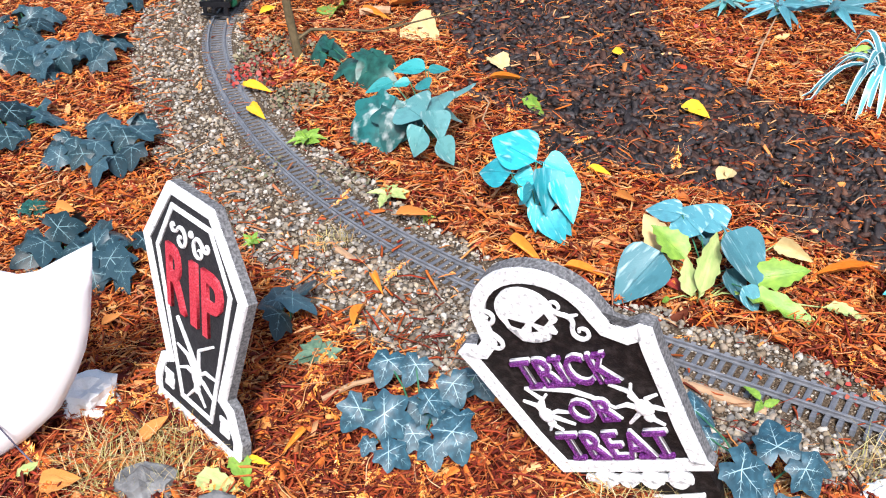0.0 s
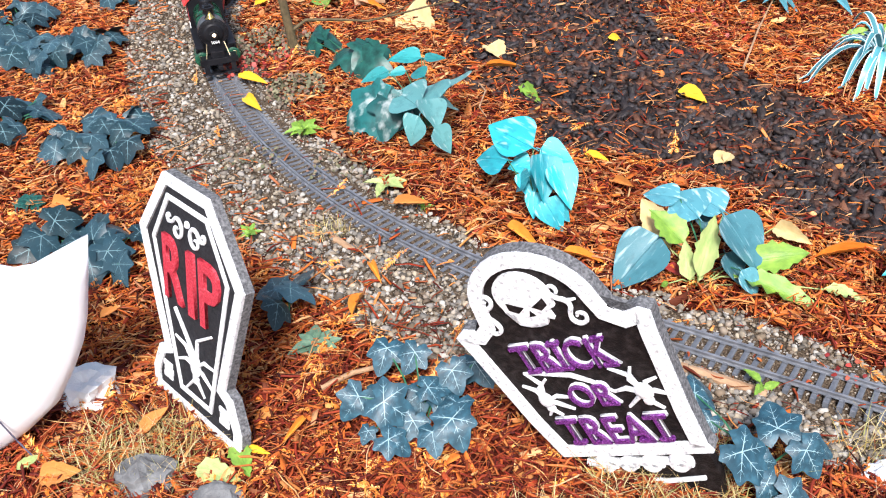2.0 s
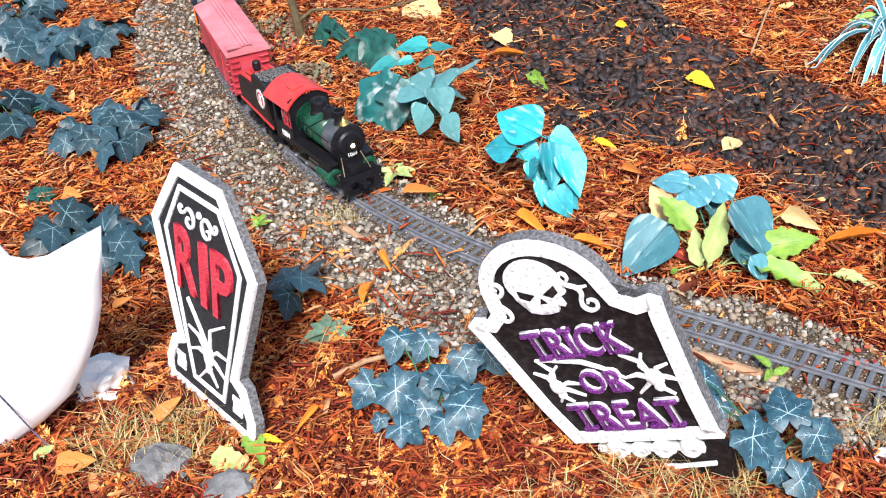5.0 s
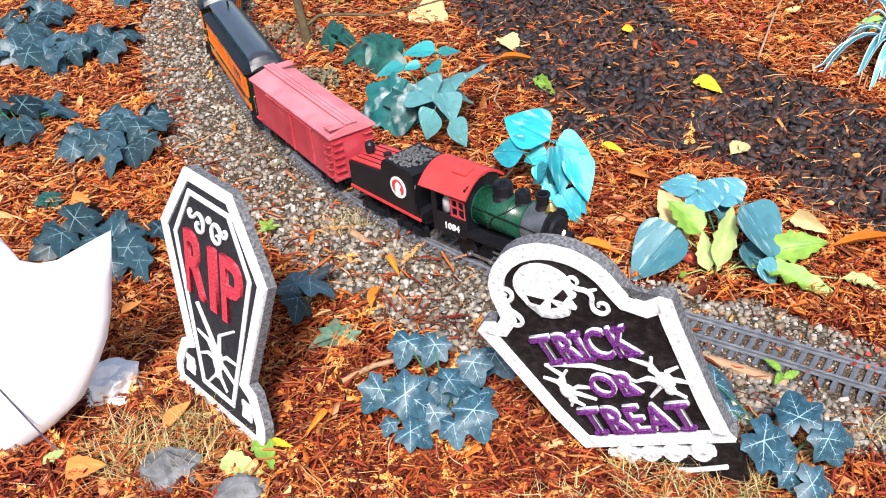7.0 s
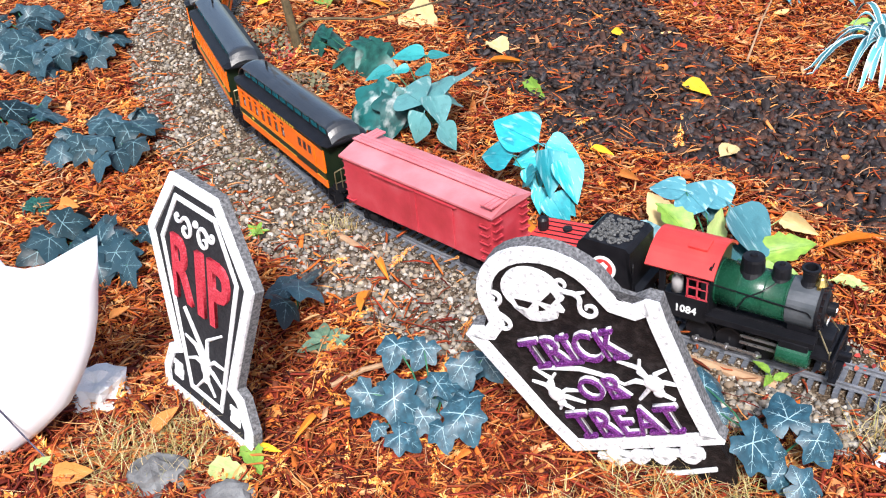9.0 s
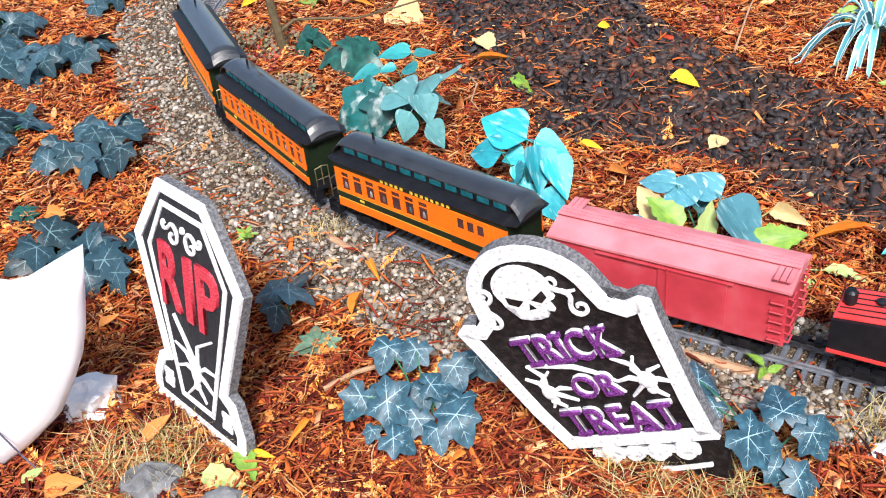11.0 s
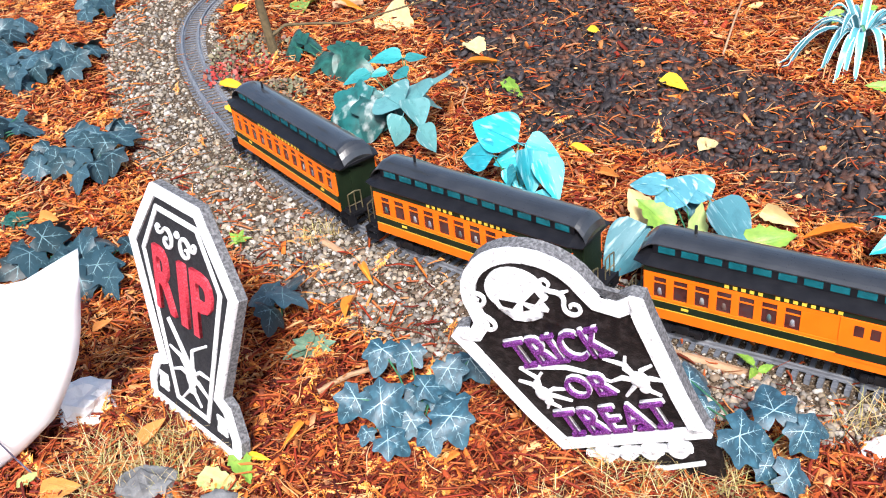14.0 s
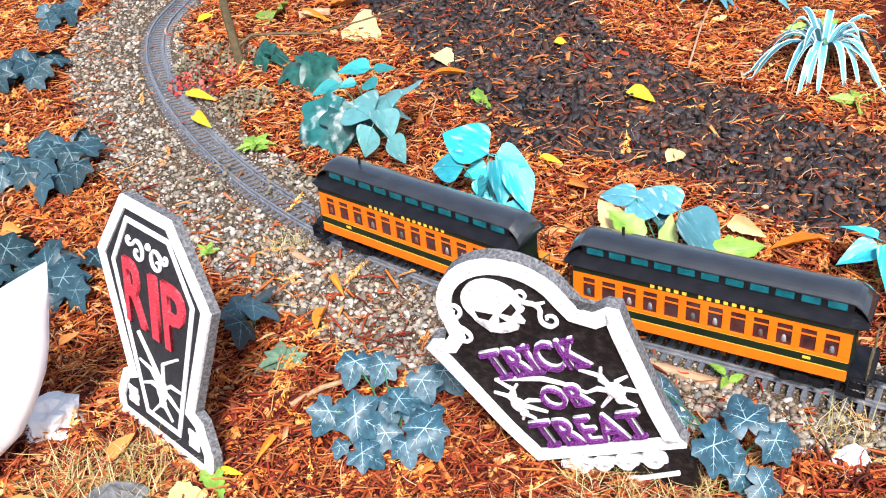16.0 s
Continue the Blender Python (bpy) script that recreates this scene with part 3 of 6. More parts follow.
# ---- track ----
def build_track():
    track = tagged(new("railway_track"), "grey model railway track curving through gravel", "railway track")
    for side in (-1, 1):
        bm = bmesh.new()
        prof = [(-0.0045, -0.0085), (0.0045, -0.0085), (0.0045, -0.0072), (0.0010, -0.006), (0.0010, -0.0028), (0.0022, -0.002), (0.0022, -0.0004), (0.0015, 0.0), (-0.0015, 0.0), (-0.0022, -0.0004), (-0.0022, -0.002), (-0.0010, -0.0028), (-0.0010, -0.006), (-0.0045, -0.0072)]
        prev = None
        for s in np.arange(-2.9, 5.4, 0.05):
            c, h = line(s), float(heading(np.array(s)))
            nrm = Vector((math.cos(h), math.sin(h), 0))
            cur = [bm.verts.new(c + nrm * (side * 0.0232 + u) + Vector((0, 0, v))) for u, v in prof]
            if prev:
                for k in range(len(prof)):
                    bm.faces.new((prev[k], prev[(k + 1) % len(prof)], cur[(k + 1) % len(prof)], cur[k]))
            prev = cur
        part("rail", bm, M_RAIL, track)
    first = None
    rnd = random.Random(3)
    for i in range(262):
        s = -1.2 + i * 0.0193
        m = Matrix.Translation(line(s) + Vector((0, 0, -0.0118))) @ pose(0, 0, 0, rnd.uniform(-1, 1), 0, math.degrees(float(heading(np.array(s)))) + rnd.uniform(-1.5, 1.5))
        if first is None:
            bm = bmesh.new()
            prism([(-0.042, -0.0040), (0.042, -0.0040), (0.042, 0.0040), (-0.042, 0.0040)], -0.0080, 0.003, bm)
            for u in (-0.0292, -0.0172, 0.0172, 0.0292):
                box((u, 0, 0.0045), (0.004, 0.007, 0.003), bm=bm)
            first = part("tie", bm, M_TIE, track)
            ob = first
        else:
            ob = new("tie", first.data)
            ob.parent = track
        ob.matrix_basis = m


build_track()


# ---- train: +x is forward, the camera sees the -y side, z = 0 is the top of the rails ----
def wheelset(parent, x, r, material=M_BLACK, name="wheelset"):
    bm = rod((0, -0.026, 0), (0, 0.026, 0), 0.003)
    for sg in (-1, 1):
        lathe([(r * 0.3, -0.004), (r * 0.8, -0.0035), (r, -0.004), (r, 0.001), (r * 1.12, 0.0015), (r * 1.12, 0.004), (r * 0.3, 0.004)], (0, sg * 0.0235, 0), "Y", 18, bm)
    ob = part(name, bm, material, parent)
    ob.matrix_basis = Matrix.Translation((x, 0, r))
    return ob


def truck(parent, x):
    bm = bmesh.new()
    for sg in (-1, 1):
        box((x, sg * 0.034, 0.017), (0.062, 0.006, 0.008), bev=0.001, bm=bm)
        box((x, sg * 0.035, 0.019), (0.02, 0.007, 0.016), bev=0.001, bm=bm)
        for u in (-0.024, 0.024):
            box((x + u, sg * 0.036, 0.016), (0.011, 0.008, 0.012), bev=0.001, bm=bm)
    box((x, 0, 0.022), (0.014, 0.066, 0.008), bm=bm)
    tr = part("truck", bm, M_BLACK, parent)
    for u in (-0.024, 0.024):
        wheelset(tr, x + u, 0.0145)


def coupler(parent, x, sg):
    bm = box((x + sg * 0.018, 0, 0.024), (0.042, 0.008, 0.006), bev=0.001)
    box((x + sg * 0.040, 0.003, 0.024), (0.012, 0.014, 0.010), bev=0.002, bm=bm)
    part("coupler", bm, M_BLACK, parent)


def boxcar():
    L, W, Z0, Z1 = 0.368, 0.094, 0.040, 0.138
    car = tagged(new("boxcar"), "dark red wooden-sided model boxcar behind the tender", "train car")
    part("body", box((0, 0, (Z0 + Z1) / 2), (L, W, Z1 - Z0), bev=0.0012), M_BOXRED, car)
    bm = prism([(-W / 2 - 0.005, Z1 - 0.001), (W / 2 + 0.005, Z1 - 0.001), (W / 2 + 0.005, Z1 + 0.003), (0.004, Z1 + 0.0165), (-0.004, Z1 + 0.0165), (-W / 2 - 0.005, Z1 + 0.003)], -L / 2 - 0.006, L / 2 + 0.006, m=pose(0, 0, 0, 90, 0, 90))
    part("roof", bm, M_BOXROOF, car, "sloping red roof, sky reflection painted into its colour")
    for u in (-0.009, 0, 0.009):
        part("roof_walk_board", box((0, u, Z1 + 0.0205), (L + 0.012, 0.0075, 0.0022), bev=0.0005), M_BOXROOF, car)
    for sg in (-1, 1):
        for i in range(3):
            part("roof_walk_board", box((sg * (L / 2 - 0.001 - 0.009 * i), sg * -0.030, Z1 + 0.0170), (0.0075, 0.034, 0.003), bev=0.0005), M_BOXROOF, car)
    for sg in (-1, 1):
        part("door", box((0.045 * sg * -1, sg * (W / 2 + 0.0015), (Z0 + Z1) / 2 - 0.002), (0.105, 0.003, Z1 - Z0 - 0.012), bev=0.0008), M_BOXRED, car)
        bm = box((0.0, sg * (W / 2 + 0.003), Z1 - 0.008), (0.215, 0.005, 0.003), bev=0.0006)
        part("door_track", bm, M_BOXRED, car)
        part("door_post", box((sg * -0.008, sg * (W / 2 + 0.003), (Z0 + Z1) / 2), (0.0022, 0.005, Z1 - Z0 - 0.01), bev=0.0005), M_BOXRED, car)
        for e in (-1, 1):
            bm = bmesh.new()
            for k in range(5 if e * sg < 0 else 1):
                z = Z0 + 0.012 + 0.0165 * k
                tube([(e * (L / 2 - 0.003), sg * (W / 2), z), (e * (L / 2 - 0.003), sg * (W / 2 + 0.006), z), (e * (L / 2 - 0.022), sg * (W / 2 + 0.006), z), (e * (L / 2 - 0.022), sg * (W / 2), z)], 0.0017, 5, bm)
            part("ladder", bm, M_BOXRED, car)
            bm = bmesh.new()
            for k in range(6):
                z = Z0 + 0.008 + 0.0155 * k
                tube([(e * L / 2, sg * (W / 2 - 0.003), z), (e * (L / 2 + 0.006), sg * (W / 2 - 0.003), z), (e * (L / 2 + 0.006), sg * (W / 2 - 0.022), z), (e * L / 2, sg * (W / 2 - 0.022), z)], 0.0017, 5, bm)
            part("end_ladder", bm, M_BOXRED, car)
    part("brake_wheel", lathe([(0.009, 0), (0.011, 0.001), (0.009, 0.002)], (-L / 2 - 0.007, 0.02, Z1 - 0.01), "X", 14), M_BLACK, car)
    part("underframe", box((0, 0, 0.034), (L - 0.01, 0.05, 0.014), bev=0.001), M_BLACK, car)
    for e in (-1, 1):
        truck(car, e * 0.125)
        coupler(car, e * (L / 2), e)
    return car


def coach(kind):
    """A passenger coach, or a combine with a baggage end in front."""
    L, W, Z0, Z1 = 0.412, 0.094, 0.040, 0.124
    combine = kind == "combine"
    car = tagged(new("baggage_coach" if combine else "passenger_coach"), "orange and dark green model passenger coach with black roof" if not combine else "orange model baggage coach with sliding doors and black roof", "train car", "" if combine else "passenger coaches")
    ZR = Z1 + 0.012
    bm = bmesh.new()
    for e in (-1, 1):
        box((e * (L / 2 - 0.003), 0, (Z0 + ZR) / 2), (0.006, W - 0.004, ZR - Z0), bev=0.0005, bm=bm)
    box((0, 0, Z0 + 0.004), (L - 0.006, W - 0.006, 0.008), bm=bm)
    part("end_wall", bm, M_DKGREEN, car)
    n = 12
    pitch = (L - 0.016) / n
    for sg in (-1, 1):
        y = sg * (W / 2 - 0.002)
        part("lower_panel", box((0, y, Z0 + 0.0095), (L, 0.004, 0.019), bev=0.0005), M_ORANGE, car)
        part("stripe", box((0, y + sg * 0.0002, Z0 + 0.0265), (L, 0.004, 0.015), bev=0.0003), M_DKGREEN, car, "dark green stripe")
        part("sill_rail", box((0, y + sg * 0.0006, Z0 + 0.0365), (L, 0.0048, 0.005), bev=0.0006), M_ORANGE, car)
        part("top_rail", box((0, y, Z1 - 0.004), (L, 0.004, 0.008), bev=0.0004), M_ORANGE, car)
        part("letter_board", box((0, y + sg * 0.0003, Z1 + 0.006), (L, 0.0042, 0.012), bev=0.0003), M_DKGREEN, car, "dark green letter board")
        zc, zh = (Z0 + 0.039 + Z1 - 0.008) / 2, Z1 - 0.008 - Z0 - 0.039
        solid = 0 if not combine else int(round(0.44 * n))
        for i in range(n + 1):
            x = -L / 2 + 0.008 + pitch * i
            if i <= n - solid:
                w = 0.016 if i in (0, n) else 0.0115
                part("window_post", box((x, y, zc), (w, 0.004, zh), bev=0.0005), M_ORANGE, car)
            if i < n - solid:
                part("pane", box((x + pitch / 2, y - sg * 0.0012, zc), (pitch - 0.010, 0.0012, zh)), M_WINDOW, car)
                part("transom", box((x + pitch / 2, y - sg * 0.0002, zc + zh * 0.22), (pitch - 0.010, 0.0026, 0.0016)), M_ORANGE, car)
                if (i * 7 + (sg > 0) + (3 if combine else 0)) % 3 != 1:
                    bmf = lathe([(0.0005, 0.009), (0.003, 0.0075), (0.0036, 0.005), (0.0025, 0.002), (0.0045, -0.001), (0.0055, -0.012), (0.001, -0.013)], (x + pitch * 0.5, y - sg * 0.0042, zc - 0.002), "Z", 8)
                    part("seated_shape", bmf, M_FIGURE, car, smooth=True)
        if combine:
            x0 = L / 2 - solid * pitch - 0.008 + 0.004
            bm = box(((x0 + L / 2) / 2, y, zc), (L / 2 - x0, 0.004, zh), bev=0.0004)
            part("baggage_panel", bm, M_ORANGE, car)
            dx = x0 + 0.075
            part("baggage_door", box((dx + 0.012, y + sg * 0.0018, (Z0 + 0.012 + Z1) / 2), (0.088, 0.0035, Z1 - Z0 - 0.014), bev=0.0006), M_ORANGE, car)
            part("door_stripe", box((dx + 0.012, y + sg * 0.0027, Z0 + 0.0265), (0.088, 0.0026, 0.015)), M_DKGREEN, car)
            for k in range(3):
                part("door_pane", box((dx - 0.006 + 0.022 * k, y + sg * 0.0030, zc + 0.008), (0.013, 0.002, 0.018)), M_WINDOW, car)
        for z in (Z0 + 0.0192, Z0 + 0.0338):
            part("pinstripe", box((0, y + sg * 0.0022, z), (L - 0.002, 0.0012, 0.0011)), M_GOLD, car, "thin yellow pinstripe")
        for j in range(14):
            if j != 5:
                part("letter_bar", box(((j - 6.5) * 0.0122, y + sg * 0.0026, Z1 + 0.0045), (0.0066, 0.0012, 0.0058), bev=0.0004), M_GOLD, car)
        for u in (-0.14, 0.15):
            part("number_bar", box((u, y + sg * 0.0026, Z0 + 0.027), (0.011, 0.0010, 0.0042)), M_GOLD, car, "small yellow number bar")
        # steps and platform rails
        for e in (-1, 1):
            bm = bmesh.new()
            xo = e * (L / 2 + 0.026)
            for a in (0.012, 0.026, 0.040):
                tube([(xo, sg * a, Z0 + 0.006), (xo, sg * a, Z0 + 0.044)], 0.0012, 5, bm)
            tube([(xo, sg * 0.012, Z0 + 0.044), (xo, sg * 0.024, Z0 + 0.047), (xo, sg * 0.040, Z0 + 0.044)], 0.0013, 5, bm)
            tube([(xo, sg * 0.012, Z0 + 0.020), (xo, sg * 0.040, Z0 + 0.020)], 0.001, 5, bm)
            part("platform_railing", bm, M_BRASS, car, "dull brass platform railing")
            bm = bmesh.new()
            for k in range(3):
                box((e * (L / 2 + 0.016), sg * (W / 2 - 0.003 - 0.004 * k), 0.020 + 0.011 * k), (0.026, 0.012, 0.002), bm=bm)
            for a in (0.003, 0.029):
                box((e * (L / 2 + a), sg * (W / 2 - 0.007), 0.030), (0.0018, 0.018, 0.024), bm=bm)
            part("steps", bm, M_BLACK, car)
    for e in (-1, 1):
        part("platform", box((e * (L / 2 + 0.017), 0, Z0 + 0.003), (0.034, W - 0.022, 0.006), bev=0.0008), M_BLACK, car)
        bm = box((e * (L / 2 + 0.001), 0, Z0 + 0.045), (0.003, 0.028, 0.068), bev=0.0006)
        part("end_door", bm, M_DKGREEN, car)
        truck(car, e * 0.145)
        coupler(car, e * (L / 2 + 0.012), e)
    # lower roof, ends bent down
    E0 = L / 2 + 0.018
    bm = bmesh.new()
    secs = []
    for x, k in ((-E0, 0.0), (-E0 + 0.012, 0.55), (-L / 2 + 0.005, 1), (L / 2 - 0.005, 1), (E0 - 0.012, 0.55), (E0, 0.0)):
        pts = []
        for i in range(13):
            a = -1 + i / 6
            pts.append((x, a * (W / 2 + 0.004) * (0.86 + 0.14 * k), ZR + (0.008 * k + 0.003) * (1 - abs(a) ** 2.0)))
        secs.append([bm.verts.new(p) for p in pts] + [bm.verts.new((x, (W / 2 + 0.003) * (0.86 + 0.14 * k), ZR - 0.002)), bm.verts.new((x, -(W / 2 + 0.003) * (0.86 + 0.14 * k), ZR - 0.002))])
    for u, v in zip(secs[:-1], secs[1:]):
        for k in range(len(u)):
            bm.faces.new((u[k], v[k], v[(k + 1) % len(u)], u[(k + 1) % len(u)]))
    bm.faces.new(secs[0][::-1])
    bm.faces.new(secs[-1])
    part("lower_roof", bm, M_BLACK, car, smooth=False)
    # clerestory
    ZC = ZR + 0.006
    bm = box((0, 0, ZC + 0.0105), (L - 0.012, 0.054, 0.021), bev=0.0004)
    cl = part("clerestory", bm, M_BLACK, car)
    for sg in (-1, 1):
        for i in range(11):
            part("clerestory_pane", box((-L / 2 + 0.028 + i * (L - 0.056) / 10, sg * 0.0274, ZC + 0.0110), (0.026, 0.0014, 0.0115), bev=0.0003), M_TEALGLASS, cl, "teal clerestory pane")
    bm = bmesh.new()
    secs = []
    for x, k, w in ((-E0 + 0.001, -0.024, 0.032), (-E0 + 0.006, -0.014, 0.032), (-E0 + 0.014, -0.006, 0.031), (-L / 2 + 0.004, -0.001, 0.0300), (-L / 2 + 0.012, 0.0, 0.0295), (L / 2 - 0.012, 0.0, 0.0295), (L / 2 - 0.004, -0.001, 0.0300), (E0 - 0.014, -0.006, 0.031), (E0 - 0.006, -0.014, 0.032), (E0 - 0.001, -0.024, 0.032)):
        pts = [(x, a * w, ZC + 0.0205 + k + 0.0085 * (1 - abs(a) ** 2.2)) for a in (-1 + i / 5 for i in range(11))]
        pts += [(x, w, ZC + 0.0185 + k), (x, -w, ZC + 0.0185 + k)]
        secs.append([bm.verts.new(p) for p in pts])
    for u, v in zip(secs[:-1], secs[1:]):
        for k in range(len(u)):
            bm.faces.new((u[k], v[k], v[(k + 1) % len(u)], u[(k + 1) % len(u)]))
    bm.faces.new(secs[0][::-1])
    bm.faces.new(secs[-1])
    part("upper_roof", bm, M_ROOF, car, smooth=False)
    part("smoke_jack", rod((-L / 2 + 0.06, 0.008, ZC + 0.027), (-L / 2 + 0.06, 0.008, ZC + 0.042), 0.0025), M_BLACK, car)
    return car


def locomotive():
    """Nose at x = 0, cab behind."""
    eng = tagged(new("steam_locomotive"), "green and black model steam locomotive with red cab roof", "locomotive")
    RB, ZB = 0.0352, 0.105
    part("boiler", lathe([(RB, 0), (RB, 0.112)], (-0.200, 0, ZB), "X", 32), M_BOILER, eng, "glossy green boiler", True)
    for x in (-0.192, -0.158, -0.122, -0.090):
        part("boiler_band", lathe([(RB + 0.0008, -0.0012), (RB + 0.0008, 0.0012)], (x, 0, ZB), "X", 32), M_BOILER, eng)
    part("smokebox", lathe([(RB + 0.0012, 0), (RB + 0.0012, 0.042)], (-0.088, 0, ZB), "X", 32), M_SMOKE, eng, "grey graphite smokebox")
    part("smokebox_front", lathe([(RB + 0.003, 0), (RB + 0.003, 0.004), (RB - 0.004, 0.006), (0.026, 0.007), (0.022, 0.011), (0.001, 0.012)], (-0.046, 0, ZB), "X", 32), M_BLACK, eng)
    bm = bmesh.new()
    for k in range(20):
        a = 2 * math.pi * k / 20
        rod((-0.042, 0.034 * math.cos(a), ZB + 0.034 * math.sin(a)), (-0.0375, 0.034 * math.cos(a), ZB + 0.034 * math.sin(a)), 0.0016, n=6, bm=bm)
    part("bolts", bm, M_BLACK, eng)
    hl = part("headlight", lathe([(0.010, 0), (0.011, 0.012), (0.0085, 0.013), (0.0085, 0.010)], (-0.036, 0, ZB), "X", 20), M_BLACK, eng)
    part("bulb", lathe([(0.0050, 0), (0.0046, 0.002), (0.002, 0.004)], (-0.0265, 0, ZB), "X", 14), M_LAMP, hl, "lit warm headlight")
    part("chimney", lathe([(0.016, -0.002), (0.0125, 0.004), (0.0105, 0.010), (0.0110, 0.024), (0.0132, 0.026), (0.0132, 0.030), (0.0095, 0.030), (0.0090, 0.010)], (-0.066, 0, ZB + RB - 0.003), "Z", 20), M_BLACK, eng)
    for x, r, h in ((-0.148, 0.0175, 0.025), (-0.106, 0.0135, 0.021)):
        part("dome", lathe([(r + 0.004, -0.005), (r, 0.003), (r * 0.97, h - 0.005), (r * 0.90, h - 0.001), (r * 0.55, h), (r * 0.34, h + 0.001), (r * 0.30, h + 0.004), (0.002, h + 0.0045)], (x, 0, ZB + RB - 0.002), "Z", 22), M_BLACK, eng)
    part("bell", lathe([(0.010, 0), (0.0085, 0.003), (0.0055, 0.009), (0.003, 0.012), (0.0035, 0.015), (0.001, 0.017)], (-0.050, 0, ZB + RB + 0.003), "Z", 16), M_GOLDMETAL, eng, "brass bell")
    part("bell_bracket", box((-0.050, 0, ZB + RB + 0.001), (0.006, 0.024, 0.004)), M_GOLDMETAL, eng)
    for sg in (-1, 1):
        part("handrail", tube([(-0.196, sg * 0.034, ZB + 0.014), (-0.12, sg * 0.0365, ZB + 0.012), (-0.056, sg * 0.037, ZB + 0.009), (-0.050, sg * 0.037, ZB + 0.002)], 0.0011, 5), M_BLACK, eng)
        part("pipe", tube([(-0.108, sg * 0.017, ZB + 0.032), (-0.122, sg * 0.030, ZB + 0.022), (-0.146, sg * 0.0366, ZB + 0.006), (-0.156, sg * 0.037, ZB - 0.018)], 0.0013, 5), M_BLACK, eng)
        part("running_board", box((-0.118, sg * 0.041, 0.071), (0.160, 0.020, 0.004), bev=0.0006), M_BLACK, eng)
        part("valance", box((-0.118, sg * 0.049, 0.066), (0.160, 0.003, 0.008)), M_BLACK, eng)
        cy = part("cylinder", lathe([(0.014, 0), (0.0185, 0.002), (0.0185, 0.046), (0.014, 0.048)], (-0.090, sg * 0.040, 0.041), "X", 20), M_BOILER, eng, "green cylinder")
        part("valve_chest", box((-0.066, sg * 0.040, 0.058), (0.042, 0.024, 0.016), bev=0.002), M_BLACK, cy)
        part("crosshead_guide", box((-0.118, sg * 0.041, 0.046), (0.054, 0.003, 0.0035)), M_STEEL, eng)
        part("lower_guide", box((-0.118, sg * 0.041, 0.034), (0.054, 0.003, 0.0035)), M_STEEL, eng)
        part("brace", rod((-0.040, sg * 0.022, ZB - 0.025), (-0.020, sg * 0.030, 0.048), 0.0012), M_BRASS, eng)
        part("step_iron", tube([(-0.016, sg * 0.044, 0.044), (-0.016, sg * 0.047, 0.060), (-0.016, sg * 0.040, 0.060)], 0.0013, 5), M_BRASS, eng)
    part("frame", box((-0.150, 0, 0.045), (0.260, 0.034, 0.036), bev=0.001), M_BLACK, eng)
    part("saddle", box((-0.062, 0, 0.070), (0.044, 0.052, 0.034), bev=0.002), M_BLACK, eng)
    part("pilot_deck", box((-0.034, 0, 0.046), (0.046, 0.090, 0.006), bev=0.001), M_BLACK, eng)
    part("pilot_beam", box((-0.014, 0, 0.041), (0.008, 0.096, 0.016), bev=0.001), M_BLACK, eng)
    bm = box((-0.008, 0, 0.012), (0.012, 0.094, 0.003), bev=0.0006)
    for sg in (-1, 1):
        box((-0.011, sg * 0.034, 0.022), (0.006, 0.012, 0.026), bm=bm)
    part("footboard", bm, M_BLACK, eng)
    bm = box((-0.003, 0, 0.028), (0.020, 0.012, 0.012), bev=0.002)
    part("front_coupler", bm, M_BLACK, eng)
    # cab
    X0, X1, W = -0.274, -0.198, 0.092
    part("cab_front_wall", box((X1 + 0.002, 0, 0.107), (0.004, W, 0.096), bev=0.0006), M_BLACK, eng)
    for sg in (-1, 1):
        cw = part("cab_side", box(((X0 + X1) / 2, sg * (W / 2 - 0.0015), 0.072), (X1 - X0, 0.003, 0.040), bev=0.0005), M_BLACK, eng)
        for x in (X0 + 0.005, X1 - 0.005, (X0 + X1) / 2 + 0.006):
            part("cab_post", box((x, sg * (W / 2 - 0.0015), 0.120), (0.010 if x != (X0 + X1) / 2 + 0.006 else 0.003, 0.003, 0.056)), M_BLACK, cw)
        for z in (0.0945, 0.128):
            part("window_bar", box(((X0 + X1) / 2 + 0.022, sg * (W / 2 - 0.001), z), (0.034, 0.003, 0.0028)), M_BOXRED, cw)
        for x in (0.007, 0.022, 0.037):
            part("window_mullion", box(((X0 + X1) / 2 + x, sg * (W / 2 - 0.001), 0.111), (0.0022, 0.003, 0.034)), M_BOXRED, cw)
        part("window_cross", box(((X0 + X1) / 2 + 0.022, sg * (W / 2 - 0.001), 0.112), (0.034, 0.003, 0.0018)), M_BOXRED, cw)
    part("cab_floor", box(((X0 + X1) / 2, 0, 0.055), (X1 - X0, W - 0.008, 0.006)), M_BLACK, eng)
    part("cab_back_head", box((X1 - 0.02, 0, 0.09), (0.03, 0.06, 0.06), bev=0.004), M_BLACK, eng)
    part("seated_shape", lathe([(0.001, 0.022), (0.006, 0.018), (0.0065, 0.012), (0.0045, 0.007), (0.009, 0.003), (0.010, -0.02)], (X0 + 0.024, -0.030, 0.110), "Z", 10), M_FIGURE, eng, "small dull seated shape", True)
    pr = []
    for i in range(15):
        a = -1 + i / 7
        pr.append((a * 0.056, 0.141 + 0.029 * (1 - abs(a) ** 2.1)))
    pr += [(0.053, 0.139)] + [(a * 0.052, 0.138 + 0.028 * (1 - abs(a) ** 2.1)) for a in (1 - i / 7 for i in range(1, 14))] + [(-0.053, 0.137)]
    rf = part("cab_roof", prism(pr, X0 - 0.020, X1 + 0.010, m=pose(0, 0, 0, 90, 0, 90)), M_CABRED, eng, "bright red curved cab roof")
